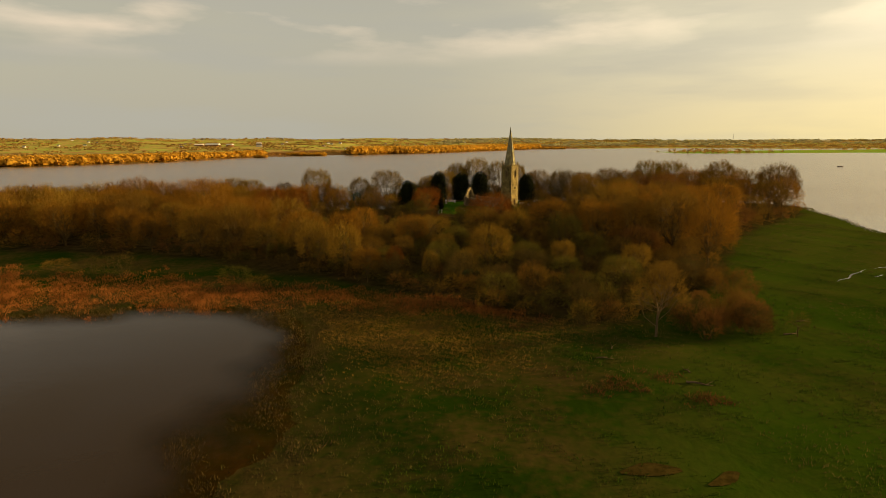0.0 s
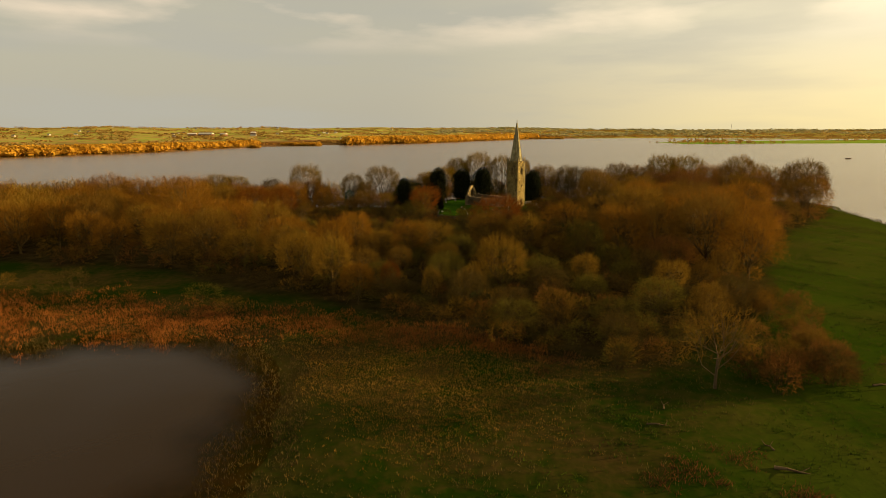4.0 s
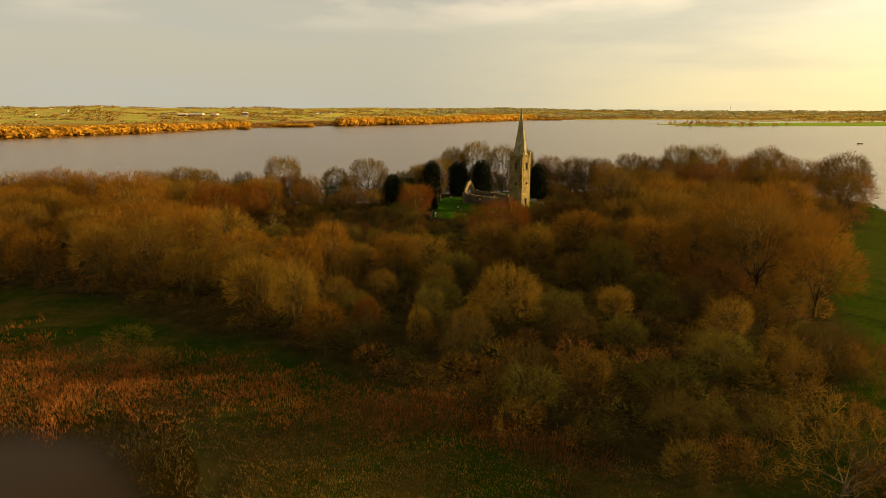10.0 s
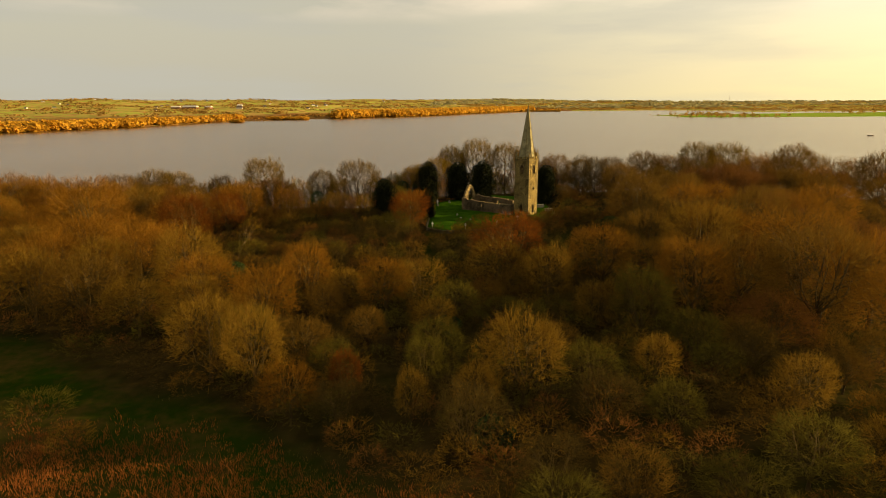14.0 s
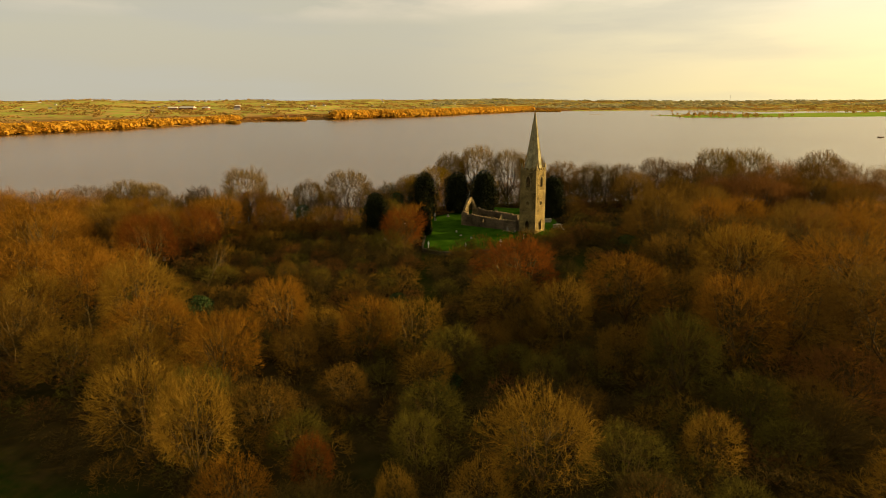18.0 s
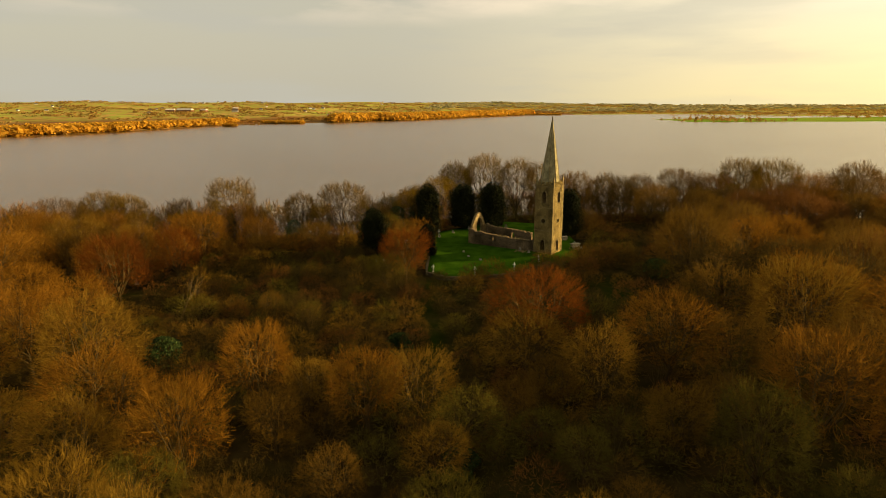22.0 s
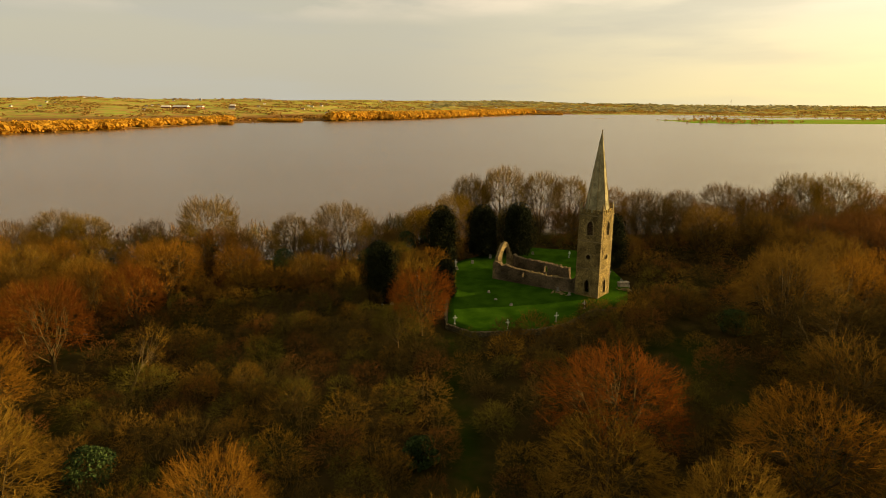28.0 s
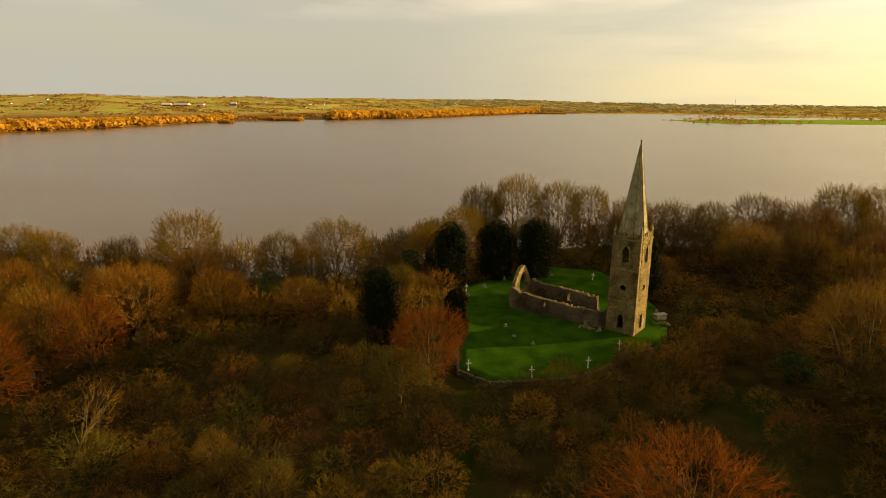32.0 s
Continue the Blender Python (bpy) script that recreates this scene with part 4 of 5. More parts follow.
def chest_tomb(x, y, rz):
    z = lawn_z(x, y) if in_yard(x, y) else float(ground(x, y))
    ob = empty("chest_tomb", pose(x, y, z, 0, 0, rz), "low grey stone chest tomb beside the tower", "tomb", "chest tombs")
    bm = bmesh.new()
    box(bm, 0, 0, -0.2, 1.7, 0.75, 0.85, 0.02)
    part("chest", bm, M_SLAB, ob)
    bm = bmesh.new()
    box(bm, 0, 0, 0.65, 1.95, 0.95, 0.12, 0.02)
    part("ledger", bm, M_SLAB, ob)


chest_tomb(6.2, 4.8, 20)
chest_tomb(5.0, 12.5, 5)


# ---- the churchyard ----
def build_lawn():
    bm = bmesh.new()
    pts = []
    n = len(YARD)
    for i in range(n):
        (x1, y1), (x2, y2) = YARD[i], YARD[(i + 1) % n]
        k = max(2, int(math.hypot(x2 - x1, y2 - y1) / 1.2))
        pts += [(x1 + (x2 - x1) * j / k, y1 + (y2 - y1) * j / k) for j in range(k)]
    rings_ = []
    for f in np.linspace(1, 0.04, 16):
        rings_.append([bm.verts.new((-7 + (x + 7) * f, 8 + (y - 8) * f, lawn_z(-7 + (x + 7) * f, 8 + (y - 8) * f))) for x, y in pts])
    low = [bm.verts.new((x, y, -1.6)) for x, y in pts]
    m = len(pts)
    for a, b in zip([low] + rings_, rings_):
        for i in range(m):
            bm.faces.new((a[i], a[(i + 1) % m], b[(i + 1) % m], b[i]))
    bm.faces.new(rings_[-1])
    ob = part("lawn", bm, M_LAWN)
    for p in ob.data.polygons:
        p.use_smooth = True
    return tagged(ob, "bright mown green churchyard grass", "lawn", kind="structure")


build_lawn()


def cross(x, y, h=1.5, rz=0.0, lean=0.0):
    z = lawn_z(x, y) if in_yard(x, y) else float(ground(x, y))
    ob = empty("cross_marker", pose(x, y, z, lean, lean * 0.6, rz), "white-painted plain cross standing in the churchyard grass", "grave cross", "crosses in the churchyard")
    bm = bmesh.new()
    h *= 0.82
    box(bm, 0, 0, -0.15, 0.10, 0.07, h + 0.15, 0.012)
    part("upright", bm, M_WHITE, ob)
    bm = bmesh.new()
    box(bm, 0, -0.004, h * 0.64, h * 0.46, 0.062, 0.10, 0.012)
    part("arm", bm, M_WHITE, ob)
    bm = bmesh.new()
    box(bm, 0, 0, -0.1, 0.32, 0.24, 0.16, 0.03)
    part("plinth", bm, M_SLAB, ob)
    return ob


for x, y, h, rz, lean in ((-21.3, -12.6, 1.6, 10, 2), (-14.1, -14.1, 1.7, 8, -3), (-7.3, -11.5, 1.7, 12, 2), (-2.4, -6.6, 1.5, 5, -4), (-21.4, 17.0, 1.6, 6, 0), (0.8, 24.5, 1.6, 4, 2), (-28.2, 11.5, 1.6, 0, 3)):
    cross(x, y, h, rz, lean)


def headstone(x, y, h, w, rz, lean):
    z = lawn_z(x, y) if in_yard(x, y) else float(ground(x, y))
    ob = empty("headstone", pose(x, y, z, lean, 0, rz), "weathered grey round-topped headstone in the grass", "headstone", "headstones of the churchyard")
    out = [(-w / 2, -0.2), (w / 2, -0.2), (w / 2, h * 0.75)] + [(w / 2 * math.cos(radians(a)), h * 0.75 + h * 0.25 * math.sin(radians(a))) for a in range(20, 180, 20)] + [(-w / 2, h * 0.75)]
    put_part("slab", panel(out, [], 0.12), M_SLAB, ob, Matrix())
    bm = bmesh.new()
    box(bm, 0, 0.06, -0.1, w + 0.2, 0.32, 0.2, 0.02)
    part("base", bm, M_SLAB, ob)


for row in ((-16, 1.2, 0.7, 0.5, 20, 5), (-12.9, -4.7, 0.6, 0.5, 10, -6), (-18.3, 19.2, 1.0, 0.7, 5, 4), (-14.7, 23.2, 1.3, 0.7, 8, -3), (-21.2, 15, 0.9, 0.6, 0, 5), (-3.6, -0.9, 0.8, 0.6, 30, 3), (-15.1, -2.2, 0.35, 0.5, 0, 10),
            (-5.0, 1.4, 1.1, 0.6, 40, -4), (-32.5, -3.2, 1.3, 0.35, 0, 0), (-31, -3.1, 0.9, 0.7, 5, 0), (-74.5, -11, 1.5, 0.8, 0, 3), (8, 8, 0.9, 0.7, 15, 0), (6.5, 7.2, 1.1, 0.6, 10, 4), (6, 14, 1.1, 0.7, 0, 0), (-6, 27, 0.9, 0.7, 5, 0)):
    headstone(row[0], row[1], row[2] * 0.62, row[3] * 0.66, row[4], row[5])


def yard_wall():
    """Low dry-stone retaining wall along the near edge of the lawn, stone by stone."""
    ob = empty("churchyard_wall", Matrix(), "low mossy dry-stone wall round the churchyard lawn", "stone wall", kind="structure")
    r = random.Random(21)
    path = [(-22.5, 14.0)] + [(-22.6, y) for y in (6, -2, -8)] + [(x, y - 0.15) for x, y in YARD[:7]]
    count = 0
    for (x1, y1), (x2, y2) in zip(path, path[1:]):
        length = math.hypot(x2 - x1, y2 - y1)
        ang = math.atan2(y2 - y1, x2 - x1)
        for course in range(4):
            s = r.uniform(0, 0.3)
            while s < length and count < 420:
                w = r.uniform(0.4, 0.75)
                x, y = x1 + (x2 - x1) * s / length, y1 + (y2 - y1) * s / length
                z = lawn_z(x, y) - 1.22 + 0.33 * course
                q = new("stone", COBBLE)
                q.parent = ob
                q.matrix_basis = Matrix.LocRotScale((x + r.uniform(-0.06, 0.06), y + r.uniform(-0.06, 0.06), z + r.uniform(-0.03, 0.03)), Euler((r.uniform(-0.1, 0.1), r.uniform(-0.1, 0.1), ang + r.uniform(-0.15, 0.15))), (w, r.uniform(0.4, 0.6), r.uniform(0.3, 0.42)))
                s += w * 0.93
                count += 1
    return ob


# ---- yews and ivy ----
def yew(x, y, top, radius, seed):
    z = lawn_z(x, y) if in_yard(x, y) else float(ground(x, y))
    h = top - z
    p = Plant(seed)
    rng = p.rng
    p.tube(np.array((0, 0, -0.3)), np.array((0.1, 0, h * 0.5)), 0.35, 0.18, 7)
    p.tube(np.array((0.1, 0, h * 0.5)), np.array((0, 0, h * 0.92)), 0.18, 0.04, 6)
    for _ in range(12000):
        t, w = rng.uniform(0.02, 1.0), rng.uniform(0, 6.2832)
        prof = min(1.0, 0.72 + 1.2 * t) * math.sqrt(max(0.0, 1 - max(0.0, (t - 0.62) / 0.38) ** 2.2))
        lump = 1 + 0.16 * math.sin(w * 3 + t * 7 + seed) + 0.12 * math.sin(w * 5 - t * 15) + 0.08 * math.sin(w * 11 + t * 31)
        rr = radius * prof * lump * math.sqrt(rng.uniform(0.35, 1.05))
        p.leaf(np.array((rr * math.cos(w), rr * math.sin(w), 0.2 + t * (h - 0.3) * (1 + 0.05 * math.sin(w * 4 + seed)))), rng.uniform(0.12, 0.24))
    for _ in range(2600):
        t, w = rng.uniform(0.03, 0.93), rng.uniform(0, 6.2832)
        rr = radius * 0.74 * math.sqrt(max(0.0, 1 - max(0.0, (t - 0.62) / 0.38) ** 2.2)) * math.sqrt(rng.uniform(0.3, 1.0))
        p.leaf(np.array((rr * math.cos(w), rr * math.sin(w), 0.2 + t * (h - 0.3))), rng.uniform(0.4, 0.7))
    ob = empty("yew_tree", pose(x, y, z), "dense dark evergreen columnar yew by the ruin", "tree", "churchyard yews")
    part("trunk", mesh_from("yew_trunk", p.v, p.f, M_BARK, True), None, ob)
    part("crown", mesh_from("yew_crown", p.tv, p.tf, M_YEW), None, ob)
    return ob


for i, (x, y, top, r) in enumerate(((-32.9, -2, 9.3, 2.4), (-24.0, 19.5, 11.0, 3.2), (-16.2, 25.5, 10.3, 3.5), (-9.3, 26, 10.7, 3.4), (6.8, 17, 10.4, 2.7), (-22.9, -0.5, 6.2, 1.5))):
    yew(x, y, top, r, 40 + i)


def holly(x, y, top, radius, seed):
    z = float(ground(x, y))
    h = top - z
    p = Plant(seed)
    rng = p.rng
    p.tube(np.array((0, 0, -0.3)), np.array((0, 0, h * 0.7)), 0.12, 0.04, 6)
    for _ in range(2600):
        t, w = rng.uniform(0, 1), rng.uniform(0, 6.2832)
        rr = radius * (0.75 + 0.5 * t) * math.sqrt(max(0.0, 1 - t ** 2.4)) * (1 + 0.2 * math.sin(3 * w + 5 * t + seed)) * math.sqrt(rng.uniform(0.3, 1))
        p.leaf(np.array((rr * math.cos(w), rr * math.sin(w), 0.1 + t * h)), rng.uniform(0.14, 0.3))
    ob = empty("holly_bush", pose(x, y, z), "dark evergreen holly bush among the bare trees", "shrub", "evergreen bushes in the wood")
    part("trunk", mesh_from("holly_trunk", p.v, p.f, M_BARK, True), None, ob)
    part("crown", mesh_from("holly_crown", p.tv, p.tf, M_IVY), None, ob)


for i, row in enumerate(((-52, -46, 1.4, 2.2), (-70, 13, 5.5, 3.0), (-52, 12, 4.5, 2.6), (-84, 16, 4.5, 2.6), (-37, 14, 4.2, 2.4), (-24, -42, 0.6, 1.7), (1, -30, 1.6, 2.0), (17, -12, 2.6, 2.2), (24, -24, 3.0, 2.4), (-16.5, -66, -0.2, 1.8), (-12, -92, 0.0, 2.0), (15, -40, 2.4, 2.0), (-31, 21, 6.0, 2.6))):
    holly(*row, 90 + i)


def ivy_cluster(x, y, z0, z1, radius, seed):
    p = Plant(seed)
    rng = p.rng
    for _ in range(1500):
        t, w = rng.uniform(0, 1), rng.uniform(0, 6.28)
        rr = radius * (0.35 + 0.65 * math.sin(math.pi * min(1, t * 1.15 + 0.1))) * math.sqrt(rng.uniform(0.1, 1)) * (1 + 0.3 * math.sin(3 * w + 7 * t))
        p.leaf(np.array((rr * math.cos(w), rr * math.sin(w), z0 + t * (z1 - z0))), rng.uniform(0.2, 0.4))
    return mesh_from("ivy", p.tv, p.tf, M_IVY)


def ivy_tree(x, y, top, radius, colour, seed):
    ob = tree(x, y, top, radius, colour, airy=True)
    ob["label"] = "bare winter tree with dark ivy thick on its trunk"
    h = top - float(ground(x, y))
    part("ivy", ivy_cluster(x, y, 0.2, h * 0.62, radius * 0.36, seed), None, ob, "dark green ivy round the trunk")
    return ob


for i, (x, y, top, r, c) in enumerate(((-68, 18.7, 12.8, 6.0, "gold"), (-98.5, 20.9, 9.4, 5.5, "gold"), (-92, 19, 9.0, 5.0, "gold"), (-28, 26, 9.5, 4.0, "gold"), (-17.5, 47, 12, 4, "gold"), (11, 46, 9.5, 3.5, "brown"), (-80, 20, 8, 3.5, "brown"))):
    ivy_tree(x, y, top, r, c, 60 + i)

# ---- single trees that stand out ----
taken = []
for row in ((-10.6, 50, 15.6, 5.8, "gold"), (-18.5, 50, 13.6, 4.8, "gold"), (-1.5, 51, 14.2, 5.6, "gold"), (5.5, 52, 13.2, 5.0, "gold"), (15, 54, 10.5, 4.6, "brown"), (23, 56.5, 9.0, 4.8, "brown"), (-26, 32, 10.0, 4.0, "gold"), (-22, 38, 11, 4.5, "gold"),
            (44, 57.5, 11, 5.6, "brown"), (58.6, 51.3, 14.4, 6.4, "gold"), (67, 50, 14.2, 6.4, "gold"), (82, 40, 14.4, 6.4, "brown"), (92, 16, 14.0, 7.5, "brown"), (-41.9, 15.6, 12.3, 5.6, "gold"), (-52, 18, 9.5, 4.4, "gold"), (33, 56, 9.5, 4.6, "brown")):
    tree(*row, airy=True)
    taken.append(row[:3] + (row[3],))
for row in ((-6.6, -41.5, 9.2, 6.4, "red"), (-9, -48, 6.0, 5.2, "ochre"), (7.2, -48, 8.0, 6.2, "orange"), (12.5, -52, 7.2, 4.6, "brown"), (-2, -54, 6.6, 4.2, "ochre"), (7.6, -68.2, 7.2, 4.1, "olive"), (-20.5, -58.5, 5.4, 4.8, "ochre"), (-25.5, -59, 5.4, 4.2, "orange"), (-37.4, -55, 7.0, 4.2, "orange"),
            (-25.8, -15.0, 8.6, 5.0, "red"), (-28.6, -18.5, 5.2, 3.6, "olive"), (-8.6, -84.4, 6.9, 4.4, "ochre"), (-39, -68.8, 7.6, 4.2, "orange"), (-36.2, -82.5, 6.9, 3.8, "ochre"), (-37.6, -34, 2.2, 1.9, "olive"), (-43.7, -31, 2.4, 2.1, "brown")):
    tree(*row)
    taken.append(row[:3] + (row[3],))
for row in ((-56, -54, 8.8, 6.4, "ochre"), (-57, -67, 5.0, 4.4, "ochre"), (-48, -69.5, 6.0, 4.2, "ochre"), (-103, -3, 10.4, 8.0, "orange"), (-69.7, -24.5, 9.6, 5.6, "red"), (-66, -12, 8.2, 4.0, "red"), (-73.2, -9.6, 7.9, 5.0, "orange"), (-85.2, -30.5, 12.0, 8.5, "orange"), (-58, 7, 6.2, 4.2, "orange"), (-46, 6, 5.4, 3.8, "brown"), (-74, 6, 7.0, 4.6, "orange"), (-88, 4, 7.6, 4.8, "orange"), (-35, 19, 6.0, 3.6, "brown"), (-63, 20, 6.4, 4.0, "brown"), (-48, 22, 5.8, 3.8, "orange"), (-77, -46.5, 9.4, 7.0, "orange"), (-122, -2, 11.3, 7.0, "orange"), (-42.5, -79, 6.8, 4.6, "ochre"), (-67, -57, 7.6, 5.2, "ochre"),
            (97, 24, 10.2, 6.6, "brown"), (99.5, 36, 10.4, 6.4, "orange"), (91, 10, 9.4, 6.4, "orange"), (88, 30, 11.4, 6.6, "brown"), (83, 2, 9.0, 6.2, "brown"), (78, 16, 10.8, 6.6, "orange"), (90, 46, 10.8, 6.4, "brown"), (76, 32, 11.4, 6.6, "brown"), (75, 48, 11.6, 6.4, "orange"), (66, 30, 11.0, 6.6, "orange"),
            (68, 4, 10.2, 6.6, "brown"), (58, 36, 11.2, 6.4, "brown"), (50, 46, 10.6, 6.0, "orange"), (62, -12, 9.6, 6.4, "orange"), (54, 14, 10.4, 6.6, "maroon"), (42, 44, 10.0, 6.0, "brown"), (84, 52, 10.6, 6.0, "brown"), (64, 56, 11.0, 6.0, "brown"),
            (-31, -88, 3.4, 2.8, "orange"), (21, -16, 13.0, 6.6, "brown"), (27, -4, 8.4, 5.6, "brown"), (33, -10, 9.4, 6.0, "orange"), (39, 12, 9.4, 6.6, "brown"), (31.4, -64, 11.4, 7.6, "brown"), (39, -63, 10.4, 6.4, "orange"), (35, -74, 8.8, 5.6, "orange"), (24, -58, 9.5, 6.5, "brown"), (35, -51, 11.4, 8.0, "orange"), (-19.5, -88, 2.8, 1.9, "ochre"), (-26.4, -83.7, 2.6, 1.8, "red"), (-2.3, -83.7, 3.9, 3.5, "olive"), (5.1, -81.8, 3.6, 2.8, "ochre"), (22.3, -71.5, 4.8, 4.8, "maroon"), (-18.6, -80.2, 2.8, 2.5, "olive"), (-13.3, -87.1, 2.8, 2.4, "ochre"), (-26.3, -70.9, 2.8, 2.8, "brown")):
    tree(*row)
    taken.append(row[:3] + (row[3],))

# ---- the rest of the wood ----
wrng = random.Random(5)


def free(x, y, r):
    return all((x - a) ** 2 + (y - b) ** 2 > (0.62 * (r + q)) ** 2 for a, b, _, q in taken)


trees_left, far_trees = 300 - 60, []
spots = []
for gx_ in np.arange(-175, 112, 6.2):
    for gy_ in np.arange(-112, 72, 6.2):
        spots.append((gx_ + wrng.uniform(-2.6, 2.6), gy_ + wrng.uniform(-2.6, 2.6)))
spots.sort(key=lambda s: math.hypot(s[0] + 15, s[1] + 40))
for x, y in spots:
    edge, back = float(np.interp(x, EDGE_X, EDGE_Y)), float(np.interp(x, BACK_X, BACK_Y))
    if y < edge + 4.5 or y > back - 7 or in_yard(x, y, 7) or float(ground(x, y)) < WATER + 0.5:
        continue
    left, right = x < -46, x > 16
    if not (left or right):
        # open scrub between the big trees
        if y > -100 and wrng.random() < (1.0 if -50 < y < 6 else 0.4):
            continue
    if right and x < 33 and -34 < y < 36 and wrng.random() < 0.95:
        continue
    if left and x > -67 and (-47 < y < 3 or (x > -60 and y < -47 and wrng.random() < 0.6)):
        continue
    if left:
        top, r = wrng.uniform(6.0, 9.4), wrng.uniform(4.4, 6.4)
        c = wrng.choice(["orange", "ochre", "ochre", "brown", "orange"])
    elif right:
        top, r = wrng.uniform(7.6, 11.2), wrng.uniform(4.8, 7.0)
        c = wrng.choice(["brown", "orange", "brown", "orange", "maroon", "dark"])
        if y - edge < 14:
            top -= 3
    else:
        top, r = wrng.uniform(1.2, 4.0), wrng.uniform(2.4, 3.7)
        c = wrng.choice(["olive", "brown", "ochre", "olive", "brown"] if y > -88 else ["olive", "brown", "dark", "olive", "dark"])
        r = max(r, (top + 3.6) * 0.43)
        if y > 30:
            top += 4
        elif y > 6:
            top += 2.4
    # darker twig colours put the shade right of the church into these trees
    if right and x < 36 and y > -30:
        c = wrng.choice(["dark", "brown", "dark", "maroon"])
    elif right and y < -68:
        c = wrng.choice(["brown", "olive", "dark", "brown", "ochre"])
        top, r = wrng.uniform(1.0, 4.2), wrng.uniform(2.3, 3.6)
    elif right and y < -38:
        c = wrng.choice(["brown", "orange", "ochre", "orange"])
    if not free(x, y, r) or (-63 < x < -40 and -60 < y < -40):
        continue
    if trees_left > 0 and x > -125:
        tree(x, y, top, r, c)
        trees_left -= 1
        taken.append((x, y, top, r))
    else:
        z = float(ground(x, y))
        far_trees.append((c, (wrng.randrange(8), x, y, z, r, top - z, wrng.uniform(0, 6.28))))
for c in ("ochre", "orange", "brown"):
    some = [p for k, p in far_trees if k == c or (c == "brown" and k in ("dark", "maroon"))]
    if some:
        joined("distant_wood", [t[1] for t in FAR_TREES], some, M_TWIG[c], "leafless wood at the end of the island", "woodland")
        joined("distant_trunks", [t[0] for t in FAR_TREES], some, M_BARK, "grey-brown trunks of the leafless wood", "woodland")

# ---- thicket ----
thick = {}
shrubs_left = 290
spots = []
for gx_ in np.arange(-170, 110, 3.5):
    for gy_ in np.arange(-116, 70, 3.5):
        spots.append((gx_ + wrng.uniform(-1.6, 1.6), gy_ + wrng.uniform(-1.6, 1.6)))
spots.sort(key=lambda s: math.hypot(s[0] + 25, (s[1] + 34) * 0.9))
mounds = {}
for x, y in spots:
    edge, back = float(np.interp(x, EDGE_X, EDGE_Y)), float(np.interp(x, BACK_X, BACK_Y))
    if y < edge + 0.5 or y > back - 4 or in_yard(x, y, 2.2):
        continue
    if -23.5 < x + 0.09 * (y + 20) < -20.5 and -60 < y < -14:
        continue
    if (x - 8) ** 2 / 60 + (y + 22) ** 2 / 160 < 1 and wrng.random() < 0.5:
        continue
    middle = -67 < x < 20
    back_left = x < -20 and y > 1
    if (y < back - 17 and not middle and not back_left and wrng.random() < (0.25 if x > 0 and y < -45 else 0.7)) or (back_left and wrng.random() < 0.25) or (middle and y < -60 and wrng.random() < 0.12):
        continue
    z = float(ground(x, y))
    h, r = (wrng.uniform(1.4, 4.6), wrng.uniform(1.6, 2.9)) if middle else (wrng.uniform(2.0, 4.6), wrng.uniform(1.8, 3.2))
    h = r * wrng.uniform(1.15, 1.75)
    fringe = y > back - 17 and not in_yard(x, y, 10)
    c = wrng.choice(["olive", "brown", "dark", "dark", "ochre", "maroon", "olive", "brown", "dark"] if middle else ["brown", "orange", "brown", "maroon", "dark"])
    if back_left:
        h, r, c = wrng.uniform(3.4, 6.4), wrng.uniform(2.2, 3.4), wrng.choice(["brown", "orange", "maroon", "ochre", "brown"])
    if fringe:
        h, r, c = wrng.uniform(6.5, 10.0) + (1.0 if x < -20 else 0), wrng.uniform(2.8, 4.0), wrng.choice(["orange", "brown", "maroon", "brown"] if x > 0 else ["brown", "orange", "ochre", "olive", "brown"])
    if shrubs_left > 0 and middle:
        shrub(x, y, z + h, r, c)
        shrubs_left -= 1
    elif -70 < x < 30 and y < 5 and not fringe:
        mounds.setdefault(c, []).append((wrng.randrange(5), x, y, z, r, h, wrng.uniform(0, 6.28)))
    else:
        thick.setdefault(c, []).append((wrng.randrange(6), x, y, z, r, h, wrng.uniform(0, 6.28)))
for c, some in thick.items():
    joined("thicket", [s[1] for s in THICKET], some, M_TWIG[c], "tangled leafless undergrowth of the wood", "undergrowth")
for c, some in mounds.items():
    joined("brushwood", [s[1] for s in MOUNDS], some, M_TWIG[c], "rounded leafless bushes filling the scrub", "undergrowth")


# ---- field, reeds and the dead tree ----
def blades(name, count, region, keep, height, width, material, label, category, seed, lean=0.35, per=3):
    """Tufts of pointed blades over a region (x0, x1, y0, y1); keep(x, y, rng) gives each spot's relative height, 0 for none."""
    rng = np.random.default_rng(seed)
    x, y = rng.uniform(region[0], region[1], count), rng.uniform(region[2], region[3], count)
    f = keep(x, y, rng)
    x, y, f = (np.repeat(a[f > 0], per) for a in (x, y, f))
    n = len(x)
    z = ground(x, y)
    x, y = x + rng.normal(size=n) * width * 2.5, y + rng.normal(size=n) * width * 2.5
    h, w = height * f * rng.uniform(0.6, 1.2, n), rng.uniform(0, 6.28, n)
    dx, dy = np.cos(w) * width / 2, np.sin(w) * width / 2
    lx, ly = rng.normal(size=n) * lean * h, rng.normal(size=n) * lean * h
    v = np.stack([x - dx, y - dy, z - 0.05, x + dx, y + dy, z - 0.05, x + lx, y + ly, z + h], -1).reshape(-1, 3)
    return tagged(new(name, mesh_from(name, v, np.arange(3 * n).reshape(n, 3), material)), label, category, kind="stuff")


